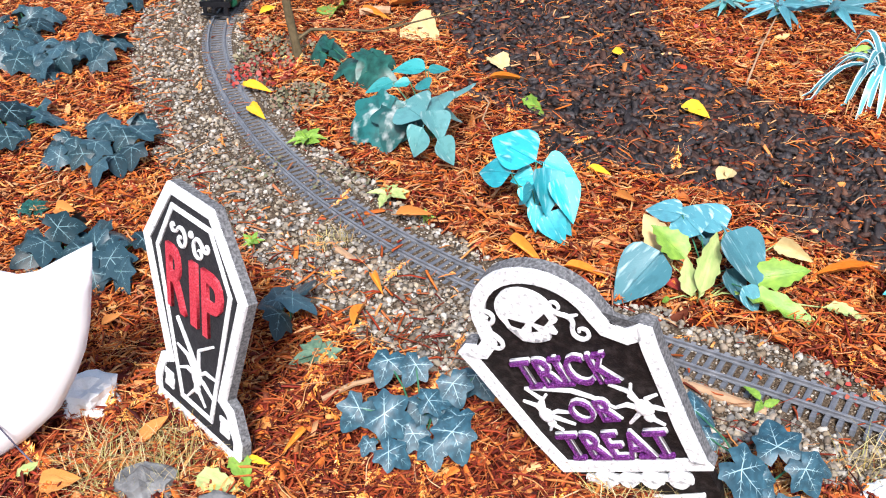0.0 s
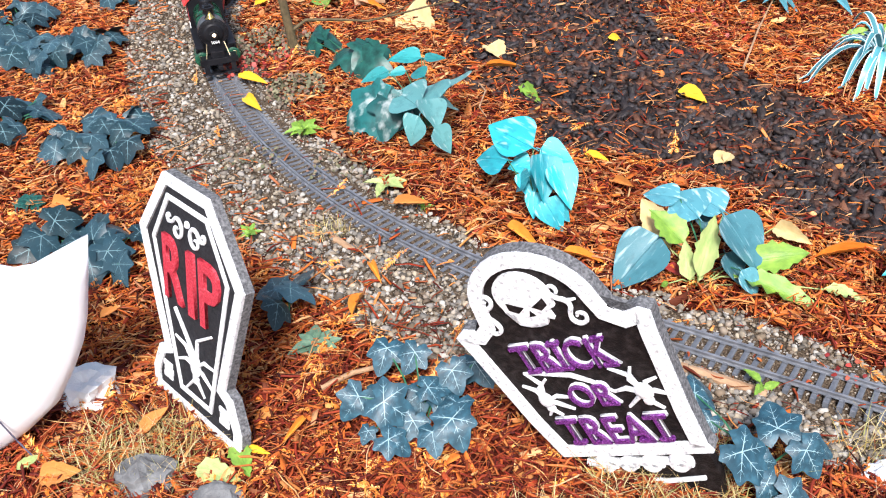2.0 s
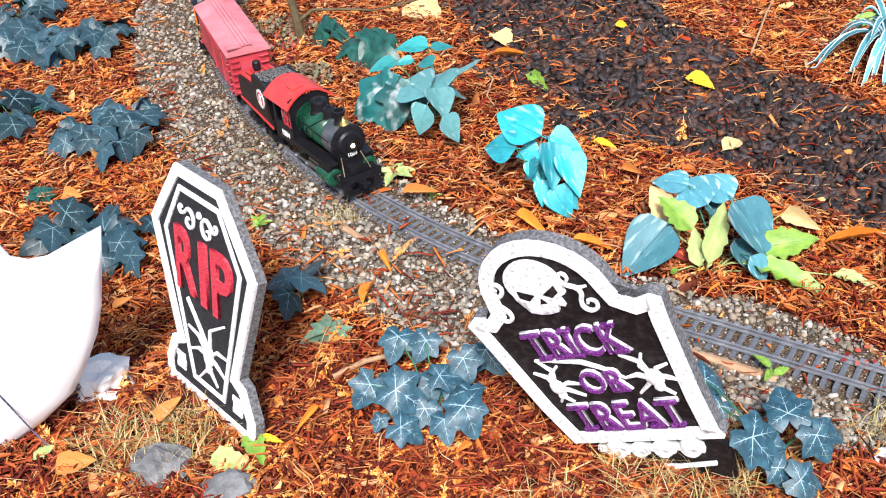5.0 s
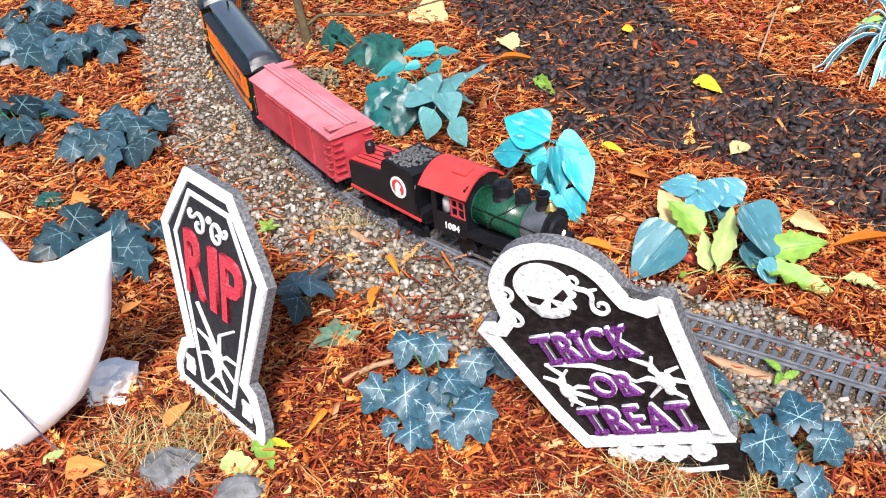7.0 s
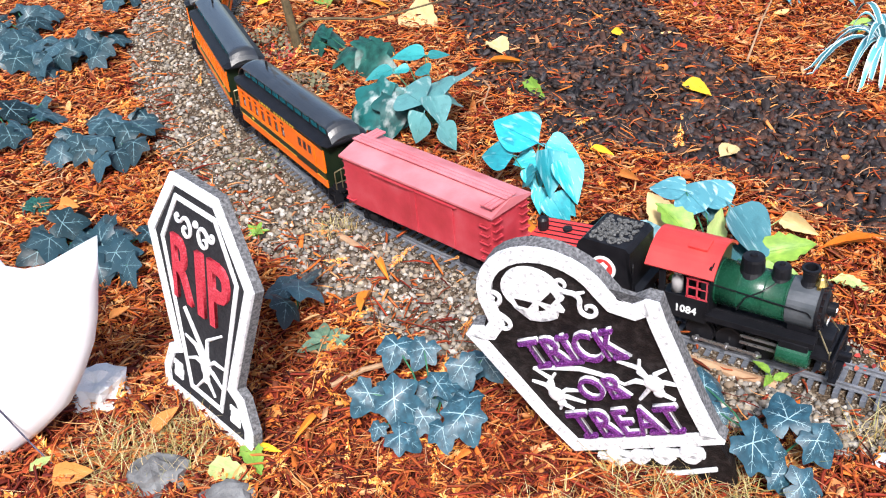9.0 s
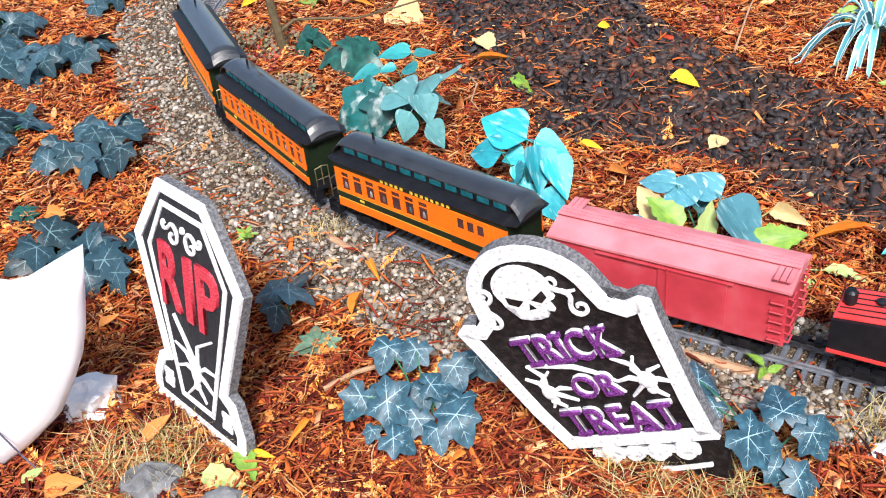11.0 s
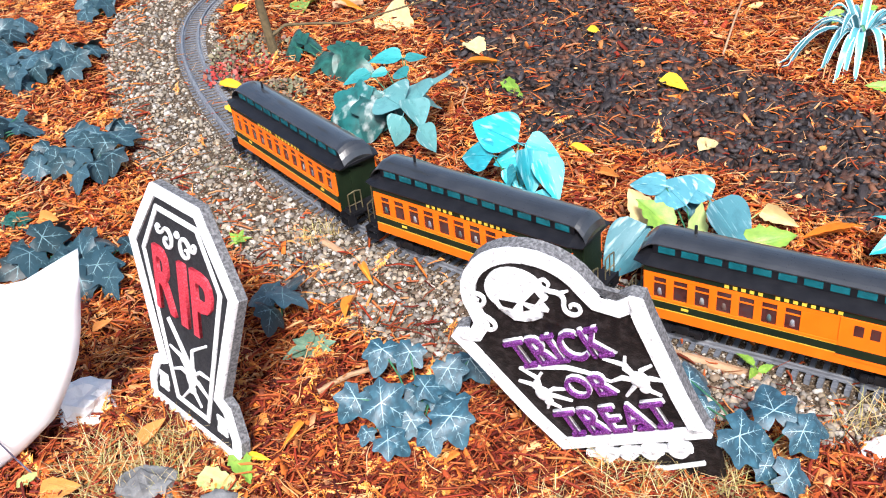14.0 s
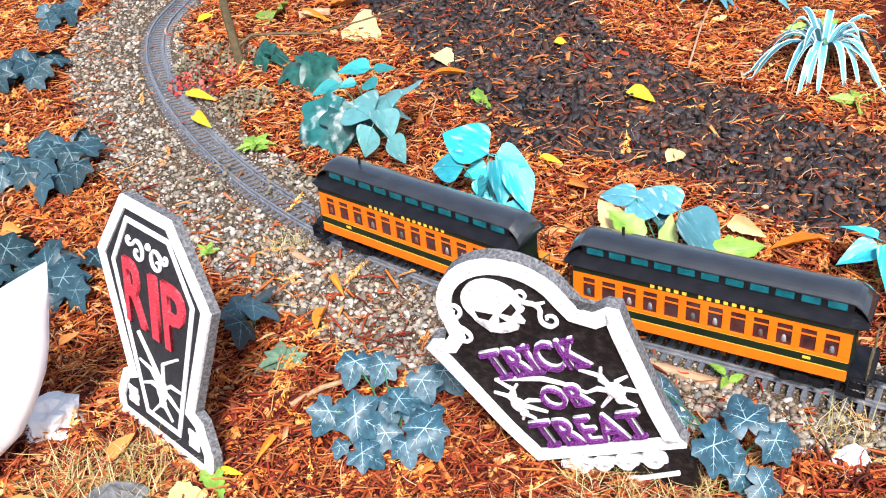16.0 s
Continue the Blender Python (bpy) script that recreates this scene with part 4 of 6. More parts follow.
    part("roof_hatch", box(((X0 + X1) / 2 + 0.012, -0.012, 0.1700), (0.030, 0.026, 0.004), pose(0, 0, 0, 8, 0, 0), 0.0008), M_CABRED, rf)
    part("cab_roof_lining", box((X1 + 0.0040, 0, 0.147), (0.002, 0.084, 0.024), bev=0.001), M_BLACK, eng)
    lettering("cab_number", "1084", 0.0175, 0.0006, Matrix.Translation((-0.230, -W / 2 - 0.0007, 0.064)) @ pose(0, 0, 0, 90, 0, 0), M_DECAL, eng, "white running number", 0.0004)
    lettering("front_number", "1084", 0.011, 0.0004, Matrix.Translation((-0.0325, 0, ZB - 0.0245)) @ pose(0, 0, 0, 90, 0, 90), M_DECAL, eng, "white running number", 0.0003)
    drivers = [wheelset(eng, x, 0.0215, name="driving_wheelset") for x in (-0.118, -0.165, -0.212)]
    for w in drivers:
        part("crank_pin", rod((0.010, -0.040, 0), (0.010, 0.040, 0), 0.002), M_STEEL, w)
    rods = []
    for sg in (-1, 1):
        bm = box((0, 0, 0), (0.108, 0.0025, 0.0055), bev=0.0008)
        for u in (-0.047, 0, 0.047):
            rod((u, -0.003, 0), (u, 0.003, 0), 0.0048, n=12, bm=bm)
        r = part("side_rod", bm, M_STEEL, eng, "bright steel side rod")
        r.matrix_basis = Matrix.Translation((-0.165 + 0.010, sg * 0.034, 0.0215))
        rods.append((r, sg))
    return eng, drivers, rods


def tender():
    """Front at x = 0."""
    te = tagged(new("tender"), "black slope-backed model tender with red deck and round emblem", "tender")
    W = 0.086
    prof = [(-0.205, 0.050), (0.0, 0.050), (0.0, 0.066), (-0.012, 0.070), (-0.014, 0.140), (-0.022, 0.147), (-0.094, 0.147), (-0.102, 0.138), (-0.108, 0.116), (-0.205, 0.106)]
    part("body", prism([(-a, b) for a, b in prof][::-1], -W / 2, W / 2, m=pose(0, 0, 0, 90, 0, 180)), M_BLACK, te)
    bm = bmesh.new()
    rnd = random.Random(9)
    for i in range(170):
        r = rnd.uniform(0.0025, 0.0045)
        bmesh.ops.create_icosphere(bm, subdivisions=1, radius=r, matrix=Matrix.Translation((rnd.uniform(-0.088, -0.026), rnd.uniform(-0.036, 0.036), 0.1465 + rnd.uniform(-0.001, 0.002))) @ Euler((rnd.random() * 6, rnd.random() * 6, 0)).to_matrix().to_4x4())
    part("coal_load", bm, M_COAL, te, "grey lumpy coal load")
    bm = box((-0.157, 0, 0.1125), (0.094, W - 0.012, 0.003), pose(0, 0, 0, 0, -6.0, 0), 0.0006)
    part("red_deck", bm, M_CABRED, te, "red sloping deck")
    for y in (-0.026, -0.013, 0.0, 0.013, 0.026):
        part("deck_rail", tube([(-0.200, y, 0.1095), (-0.112, y, 0.1190)], 0.0013, 5), M_BLACK, te)
    part("rear_lamp", lathe([(0.008, -0.008), (0.0095, 0.0), (0.0095, 0.012), (0.006, 0.016)], (-0.190, 0, 0.118), "Z", 14), M_BLACK, te)
    part("filler", lathe([(0.008, 0), (0.008, 0.004), (0.004, 0.006)], (-0.150, 0.010, 0.115), "Z", 14), M_BLACK, te)
    for sg in (-1, 1):
        part("red_sill", box((-0.103, sg * (W / 2 + 0.001), 0.0535), (0.205, 0.003, 0.005)), M_CABRED, te)
        e = part("emblem", lathe([(0.0215, -0.0008), (0.0215, 0.0008)], (-0.058, sg * (W / 2 + 0.0009), 0.102), "Y", 28), M_DECAL, te, "round white and red emblem")
        part("emblem_ring", lathe([(0.0165, -0.0008), (0.0165, 0.0008)], (-0.058, sg * (W / 2 + 0.0012), 0.102), "Y", 28), M_CABRED, e)
        part("emblem_shape", prism([(-0.007, -0.015), (0.008, -0.015), (0.005, -0.002), (0.009, 0.006), (0.0, 0.012), (-0.006, 0.006)], 0, 0.0012, m=Matrix.Translation((-0.058, sg * (W / 2 + 0.0019), 0.102)) @ pose(0, 0, 0, 90, 0, 0 if sg < 0 else 180)), M_DECAL, e)
        part("grab_rail", tube([(-0.008, sg * (W / 2), 0.065), (-0.006, sg * (W / 2 + 0.004), 0.07), (-0.006, sg * (W / 2 + 0.004), 0.12), (-0.008, sg * (W / 2), 0.125)], 0.001, 5), M_BLACK, te)
    part("underframe", box((-0.103, 0, 0.044), (0.200, 0.06, 0.012), bev=0.001), M_BLACK, te)
    truck(te, -0.050)
    truck(te, -0.155)
    coupler(te, -0.205, -1)
    part("drawbar", box((0.012, 0, 0.040), (0.03, 0.012, 0.006)), M_BLACK, te)
    return te


ENGINE, DRIVERS, RODS = locomotive()
TENDER = tender()
BOXCAR = boxcar()
COMBINE = coach("combine")
COACH = coach("coach")
COACH_LAST = copy_thing(COACH, Matrix())


# ---- tombstones ----
def frame_of(o, b, u):
    b, u = Vector(b).normalized(), Vector(u).normalized()
    n = b.cross(u).normalized()
    u = n.cross(b)
    m = Matrix.Identity(4)
    for i, v in enumerate((b, u, n)):
        m.col[i][:3] = v
    m.translation = o
    return m


def arc(cx, cy, r, a0, a1, n=8, ry=None):
    return [(cx + r * math.cos(radians(a0 + (a1 - a0) * i / n)), cy + (ry or r) * math.sin(radians(a0 + (a1 - a0) * i / n))) for i in range(n + 1)]


def spiral(cx, cy, r, turns_, flip, lead, z):
    pts = []
    for i in range(22):
        a = turns_ * 2 * math.pi * i / 21
        rr = r * (1 - 0.8 * i / 21)
        pts.append((cx + flip * rr * math.cos(a), cy + rr * math.sin(a), z))
    return [(cx + flip * lead[0], cy + lead[1], z), *pts]


RIP_CURL = ((0.041, 0.308), (0.045, 0.313), (0.050, 0.308), (0.046, 0.300), (0.036, 0.302), (0.028, 0.312), (0.018, 0.313), (0.010, 0.303), (0.012, 0.289), (0.022, 0.283), (0.032, 0.289), (0.029, 0.299), (0.022, 0.296))
SKULL_CURL = ((0.030, 0.279), (0.034, 0.283), (0.031, 0.291), (0.024, 0.290), (0.020, 0.281), (0.027, 0.272), (0.037, 0.268), (0.041, 0.258), (0.033, 0.247), (0.031, 0.236), (0.040, 0.228), (0.051, 0.233), (0.052, 0.244), (0.043, 0.247), (0.040, 0.241))


def s_scroll(curl, z, w, middle=0.0, mirrored=False):
    """A raised line with a curl at each end, rounded by cutting its corners."""
    pts = [Vector((2 * middle - x if mirrored else x, y, z)) for x, y in curl]
    for _ in range(2):
        pts = [pts[0]] + [p.lerp(q, f) for p, q in zip(pts[:-1], pts[1:]) for f in (0.25, 0.75)] + [pts[-1]]
    n = len(pts)
    return tube(pts, [w * (0.7 + 0.4 * math.sin(math.pi * i / (n - 1))) for i in range(n)], 6)


def spider_relief(stone, c, rx, ry, feet, z, w):
    """feet: where each leg ends; legs arch out from the body."""
    bm = bmesh.new()
    bmesh.ops.create_uvsphere(bm, u_segments=14, v_segments=8, radius=1, matrix=Matrix.Translation((*c, z)) @ Matrix.Diagonal((rx, ry, 0.006, 1)))
    bmesh.ops.create_uvsphere(bm, u_segments=10, v_segments=6, radius=1, matrix=Matrix.Translation((c[0], c[1] - ry * 1.15, z)) @ Matrix.Diagonal((rx * 0.6, rx * 0.6, 0.005, 1)))
    body = part("spider_relief", bm, M_WHITE, stone, "white raised spider")
    for x, y in feet:
        dx, dy = x - c[0], y - c[1]
        k = 0.25 * math.copysign(1, dx * dy)
        mid = (c[0] + 0.55 * dx - k * dy, c[1] + 0.55 * dy + abs(k * dx) * 0.6, z)
        part("leg", tube([(c[0] + 0.1 * dx, c[1] + 0.1 * dy, z), mid, (x, y, z - 0.001)], [w, w * 0.95, w * 0.6], 6), M_WHITE, body)


def rip_stone():
    st = tagged(new("coffin_tombstone"), "white-edged grey foam coffin tombstone with red letters, stuck in mulch", "tombstone")
    half = [(0.058, 0.371), (0.136, 0.264), (0.082, 0.086), (0.098, 0.078), (0.120, 0.030), (0.118, -0.008)]
    out = [(-x, y) for x, y in half] + [(x, y) for x, y in half[::-1]]
    part("slab", prism(out, -0.015, 0.0), M_FOAM, st, "speckled grey foam slab")
    i1, i2, i3 = inset(out, 0.0165), inset(out, 0.0185), inset(out, 0.0225)
    part("border", ring(out, i1, -0.001, 0.004), M_WHITE, st, "worn white painted border")
    part("panel", prism(i1, -0.001, 0.001), M_PANELGREY, st)
    hc = [(0.052, 0.341), (0.101, 0.259), (0.044, 0.026)]
    o2 = [(-x, y) for x, y in hc] + [(x, y) for x, y in hc[::-1]]
    part("inner_border", ring(o2, inset(o2, 0.008), 0.0, 0.003), M_WHITE, st)
    for x, y, sg in ((-0.078, 0.040, 1), (0.078, 0.040, 1)):
        bm = bmesh.new()
        for i in range(3):
            for j in range(2):
                box((x + (j - 0.5) * 0.0125 + 0.002 * (i % 2), y + (i - 1) * 0.010, 0.002), (0.011, 0.0085, 0.003), bm=bm)
        part("brick_relief", bm, M_WHITE, st)
    for ch, x0, x1, y0, y1 in (("R", -0.067, -0.018, 0.176, 0.277), ("I", -0.003, 0.015, 0.172, 0.273), ("P", 0.029, 0.080, 0.170, 0.275)):
        lettering("letter", ch, 0.125, 0.0025, Matrix.Translation((0, 0, 0.0035)), M_RED, st, "red glitter letter", 0.0016, 1.0, (x0, x1, y0, y1))
    for sg in (-1, 1):
        part("scroll_relief", s_scroll([(x - 0.003, y) for x, y in RIP_CURL], 0.003, 0.0027, -0.003, sg < 0), M_WHITE, st)
    bm = bmesh.new()
    bmesh.ops.create_uvsphere(bm, u_segments=10, v_segments=6, radius=1, matrix=Matrix.Translation((0, 0.312, 0.002)) @ Matrix.Diagonal((0.006, 0.006, 0.004, 1)))
    part("dot_relief", bm, M_WHITE, st)
    spider_relief(st, (0.006, 0.090), 0.012, 0.021, ((-0.050, 0.116), (-0.048, 0.076), (-0.028, 0.034), (0.052, 0.160), (0.056, 0.106), (0.047, 0.070), (0.026, 0.044)), 0.003, 0.0032)
    part("web_thread", tube([(-0.046, 0.164, 0.002), (-0.022, 0.138, 0.003), (0.004, 0.106, 0.003)], 0.0032, 6), M_WHITE, st)
    st.matrix_basis = frame_of((-0.380, 1.136, 0.010), (0.648, -0.758, 0), (0.136, 0.116, 0.984))


def skull_stone():
    st = tagged(new("skull_tombstone"), "tilted black foam tombstone with white border and purple letters", "tombstone")
    c = -0.010
    right = [(0.108, 0.0), (0.118, 0.070), (0.136, 0.200), (0.142, 0.232), (0.128, 0.240), (0.108, 0.236), (0.094, 0.246)]
    top = arc(0, 0.258, 0.090, 4, 176, 14, 0.088)
    left = [(0.102, 0.0)] + right[1:]
    right = [(0.120, 0.0), (0.116, 0.012), (0.120, 0.070)] + right[2:]
    out = [(x + c, y) for x, y in right] + [(x + c, y) for x, y in top] + [(c - x, y) for x, y in left[::-1]]
    foot = [(-0.108 + c, 0.004), (-0.10 + c, -0.10), (0.09 + c, -0.10), (0.106 + c, -0.05), (0.106 + c, 0.004)]
    part("slab", prism(out, -0.019, 0.0), M_FOAM, st, "speckled grey foam slab")
    part("foot", prism(foot, -0.018, -0.003), M_PANEL, st)
    inner = inset(out, 0.0195)
    part("border", ring(out, inner, -0.001, 0.006), M_WHITE, st, "worn white painted border")
    part("panel", prism(inner, -0.001, 0.0015), M_PANEL, st, "black painted panel")
    bm = bmesh.new()
    for x, k in ((-0.055, 1.2), (-0.02, 0.9), (0.015, 1.1), (0.055, 1.2)):
        tube(spiral(x, -0.022, 0.014 * k, 1.2, 1, (-0.026, 0.008), 0.002), 0.0058, 6, bm)
    part("foot_scroll", bm, M_WHITE, st)
    part("foot_rim", tube([(-0.05, -0.050, 0), (0.02, -0.056, 0.001), (0.075, -0.052, 0)], 0.0035, 6), M_WHITE, st)
    for word, x0, x1, y0, y1, feet, heads in (("TRICK", -0.083, 0.058, 0.159, 0.207, (0.12, 0.34, 0.47, 0.92), (0.47, 0.92)), ("OR", -0.040, 0.026, 0.094, 0.132, (0.78,), ()), ("TREAT", -0.086, 0.076, 0.025, 0.073, (0.10, 0.30, 0.72, 0.90), ())):
        lettering("lettering", word, 0.05, 0.0035, Matrix.Translation((0, 0, 0.005)), M_PURPLE, st, "purple glitter letters", 0.0, 1.0, (x0, x1, y0, y1))
        lettering("letter_edge", word, 0.05, 0.002, Matrix.Translation((0.0014, 0.0012, 0.0028)), M_WHITE, st, "pale letter edges", 0.0004, 1.0, (x0 - 0.001, x1 + 0.001, y0 - 0.001, y1 + 0.001))
        for f in feet:
            part("serif", box((x0 + (x1 - x0) * f, y0 + 0.003, 0.005), (0.020, 0.006, 0.007), bev=0.001), M_PURPLE, st)
        for f in heads:
            part("serif", box((x0 + (x1 - x0) * f, y1 - 0.003, 0.005), (0.018, 0.006, 0.007), bev=0.001), M_PURPLE, st)
    k = -0.016
    sk = arc(k, 0.283, 0.039, -22, 202, 16, 0.036)
    jaw = [(k - 0.036, 0.262), (k - 0.024, 0.258), (k - 0.026, 0.240), (k - 0.018, 0.244), (k - 0.013, 0.235), (k - 0.006, 0.242), (k, 0.234), (k + 0.006, 0.242), (k + 0.013, 0.236), (k + 0.018, 0.246), (k + 0.026, 0.243), (k + 0.025, 0.258), (k + 0.036, 0.262)]
    s = part("skull_relief", prism(sk + jaw, 0.0, 0.007), M_WHITE, st, "white raised skull")
    for sg in (-1, 1):
        part("eye_socket", prism([(k + sg * 0.006, 0.266), (k + sg * 0.027, 0.277), (k + sg * 0.028, 0.266), (k + sg * 0.017, 0.259)][::sg], 0.0065, 0.0078), M_PANEL, s)
    part("nose_hole", prism([(k - 0.005, 0.252), (k + 0.005, 0.252), (k, 0.261)], 0.0065, 0.0078), M_PANEL, s)
    for sg in (-1, 1):
        sc = part("scroll_relief", s_scroll(SKULL_CURL, 0.004, 0.0030, -0.022, sg < 0), M_WHITE, st)
        part("scroll_leaf", tube([(-0.022 + sg * 0.060, 0.266, 0.004), (-0.022 + sg * 0.073, 0.267, 0.004)], [0.0032, 0.0018], 6), M_WHITE, sc)
    spider_relief(st, (-0.080, 0.108), 0.011, 0.013, ((-0.088, 0.158), (-0.103, 0.136), (-0.046, 0.088), (-0.044, 0.110), (-0.090, 0.080), (-0.062, 0.144), (-0.070, 0.078)), 0.004, 0.0034)
    spider_relief(st, (0.066, 0.112), 0.013, 0.014, ((0.036, 0.154), (0.066, 0.152), (0.026, 0.114), (0.034, 0.086), (0.080, 0.080), (0.092, 0.132), (0.096, 0.104)), 0.004, 0.0036)
    part("web_thread", tube([(-0.088, 0.157, 0.003), (-0.068, 0.157, 0.004), (-0.021, 0.149, 0.004), (0.002, 0.136, 0.004), (0.026, 0.114, 0.003)], [0.0026, 0.0032, 0.0036, 0.003, 0.002], 6), M_WHITE, st)
    a, b = Vector((0.148, 0.997, 0.010)), Vector((0.319, 0.888, 0.107))
    st.matrix_basis = frame_of((a + b) / 2, b - a, (-0.451, 0.087, 0.888))


rip_stone()
skull_stone()


# ---- plants: leaf base, leaf tip, width to length ----
IVY_FRONT = [
    (-0.093, 1.189, 0.065, -0.106, 1.156, 0.045, 1.0),
    (-0.051, 1.169, 0.07, -0.069, 1.143, 0.05, 1.0),
    (0.002, 1.121, 0.07, 0.015, 1.094, 0.045, 1.0),
    (-0.097, 1.07, 0.065, -0.051, 1.052, 0.045, 1.0),
    (-0.136, 1.109, 0.045, -0.162, 1.084, 0.025, 1.0),
    (-0.003, 1.042, 0.05, 0.009, 1.004, 0.025, 1.0),
    (-0.032, 1.033, 0.035, -0.034, 1.002, 0.02, 1.0),
    (-0.093, 1.026, 0.035, -0.062, 1.011, 0.02, 1.0),
    (0.037, 1.165, 0.045, 0.051, 1.13, 0.025, 1.0),
    (-0.123, 1.057, 0.025, -0.132, 1.04, 0.015, 1.0),
    (-0.047, 1.11, 0.04, -0.044, 1.081, 0.02, 1.0),
    (-0.019, 1.103, 0.035, 0.003, 1.081, 0.025, 1.0),
]
IVY_RAIL = [
    (0.343, 1.071, 0.035, 0.383, 1.095, 0.025, 1.0),
    (0.419, 0.952, 0.07, 0.425, 1.0, 0.085, 1.0),
    (0.36, 0.912, 0.075, 0.4, 0.885, 0.045, 1.0),
    (0.446, 0.921, 0.06, 0.462, 0.897, 0.03, 1.0),
    (0.459, 0.937, 0.05, 0.495, 0.932, 0.04, 1.0),
    (0.411, 0.87, 0.035, 0.449, 0.866, 0.02, 1.0),
    (0.388, 0.889, 0.04, 0.4, 0.87, 0.02, 1.0),
    (0.351, 1.019, 0.03, 0.333, 0.998, 0.02, 1.0),
    (0.391, 0.924, 0.045, 0.403, 0.904, 0.025, 1.0),
]
TEAL_LEAVES = [
    (-0.025, 1.949, 0.10, -0.076, 2.067, 0.09, 0.75),
    (-0.008, 1.940, 0.12, 0.012, 1.876, 0.08, 0.85),
    (-0.026, 1.904, 0.10, -0.058, 1.904, 0.03, 0.80),
    (0.003, 1.866, 0.09, 0.036, 1.859, 0.03, 0.75),
    (0.020, 1.944, 0.12, -0.004, 2.044, 0.13, 0.70),
    (0.033, 1.980, 0.12, 0.054, 2.118, 0.12, 0.80),
    (0.023, 1.950, 0.10, 0.052, 2.008, 0.07, 0.80),
]
FLAT_LEAVES = [
    (-0.014, 2.165, 0.12, -0.099, 2.199, 0.12, 0.50),
    (-0.008, 2.158, 0.12, 0.044, 2.164, 0.12, 0.60),
    (-0.090, 2.151, 0.10, -0.157, 2.135, 0.09, 0.60),
    (-0.103, 2.073, 0.09, -0.078, 2.098, 0.09, 0.70),
    (-0.134, 2.096, 0.08, -0.170, 2.135, 0.07, 0.60),
    (-0.051, 2.144, 0.10, -0.094, 2.141, 0.10, 0.60),
    (-0.009, 2.081, 0.11, -0.041, 2.140, 0.11, 0.60),
]
EDGED_LEAVES = [
    (-0.079, 2.021, 0.08, -0.112, 1.962, 0.03, 1.00),
    (-0.121, 2.031, 0.07, -0.209, 2.036, 0.02, 1.00),
    (-0.055, 2.028, 0.07, -0.084, 1.984, 0.03, 1.00),
]
CYAN_LEAVES = [
    (0.188, 1.707, 0.11, 0.106, 1.812, 0.12, 0.52),
    (0.139, 1.703, 0.09, 0.069, 1.756, 0.08, 0.62),
    (0.185, 1.708, 0.08, 0.137, 1.71, 0.07, 0.75),
    (0.199, 1.68, 0.12, 0.263, 1.656, 0.1, 0.66),
    (0.197, 1.644, 0.13, 0.197, 1.583, 0.06, 0.6),
    (0.221, 1.635, 0.11, 0.244, 1.571, 0.05, 0.55),
    (0.173, 1.632, 0.09, 0.135, 1.662, 0.05, 0.55),
    (0.194, 1.597, 0.06, 0.227, 1.56, 0.01, 0.62),
    (0.182, 1.627, 0.06, 0.174, 1.595, 0.02, 0.55),
    (0.213, 1.602, 0.05, 0.239, 1.575, 0.02, 0.6),
    (0.166, 1.671, 0.08, 0.178, 1.625, 0.04, 0.55),
]
BLUE_LEAVES = [
    (0.424, 1.512, 0.09, 0.383, 1.541, 0.09, 0.55),
    (0.445, 1.46, 0.08, 0.426, 1.513, 0.09, 0.85),
    (0.493, 1.475, 0.08, 0.451, 1.511, 0.1, 0.66),
    (0.478, 1.429, 0.1, 0.517, 1.382, 0.05, 0.82),
    (0.371, 1.428, 0.07, 0.31, 1.4, 0.02, 0.62),
    (0.474, 1.392, 0.05, 0.491, 1.368, 0.02, 0.75),
    (0.49, 1.353, 0.04, 0.51, 1.34, 0.01, 0.6),
    (0.461, 1.509, 0.07, 0.462, 1.478, 0.06, 0.8),
]
DOCK_LEAVES = [
    (0.408, 1.416, 0.06, 0.364, 1.462, 0.11, 0.55),
    (0.517, 1.388, 0.03, 0.615, 1.38, 0.05, 0.42),
    (0.492, 1.36, 0.02, 0.623, 1.269, 0.006, 0.22),
    (0.373, 1.36, 0.02, 0.36, 1.369, 0.01, 0.5),
]
PALE_LEAVES = [
    (0.409, 1.364, 0.02, 0.41, 1.415, 0.07, 0.4),
    (0.423, 1.359, 0.02, 0.432, 1.388, 0.05, 0.3),
    (0.62, 1.323, 0.01, 0.678, 1.282, 0.012, 0.42),
]
CREAM_LEAVES = [
    (0.421, 1.355, 0.03, 0.47, 1.445, 0.1, 0.3),
    (0.597, 1.505, 0.02, 0.634, 1.433, 0.03, 0.38),
    (0.391, 1.432, 0.04, 0.359, 1.537, 0.09, 0.4),
]
FALLEN_YELLOW = [
    (0.572, 2.115, 0.617, 2.046, 0.6),
    (0.312, 1.852, 0.355, 1.815, 0.4),
    (-0.48, 2.409, -0.404, 2.352, 0.35),
    (-0.449, 2.281, -0.404, 2.201, 0.4),
    (0.474, 2.472, 0.499, 2.426, 0.5),
    (-0.816, 1.614, -0.778, 1.633, 0.45),
    (-0.295, 1.054, -0.262, 1.039, 0.4),
    (-0.502, 2.936, -0.457, 2.991, 0.4),
    (-1.267, 3.05, -1.223, 3.081, 0.5),
    (-0.483, 2.409, -0.471, 2.434, 0.5),
]
FALLEN_ORANGE = [
    (0.124, 1.593, 0.179, 1.51, 0.35),
    (0.634, 1.414, 0.764, 1.429, 0.16),
    (0.141, 2.347, 0.238, 2.329, 0.18),
    (-0.129, 1.508, -0.111, 1.446, 0.35),
    (-0.158, 1.352, -0.141, 1.429, 0.35),
    (0.216, 1.497, 0.285, 1.456, 0.3),
    (-0.196, 2.904, -0.111, 2.83, 0.3),
    (-0.219, 1.111, -0.247, 1.063, 0.3),
]
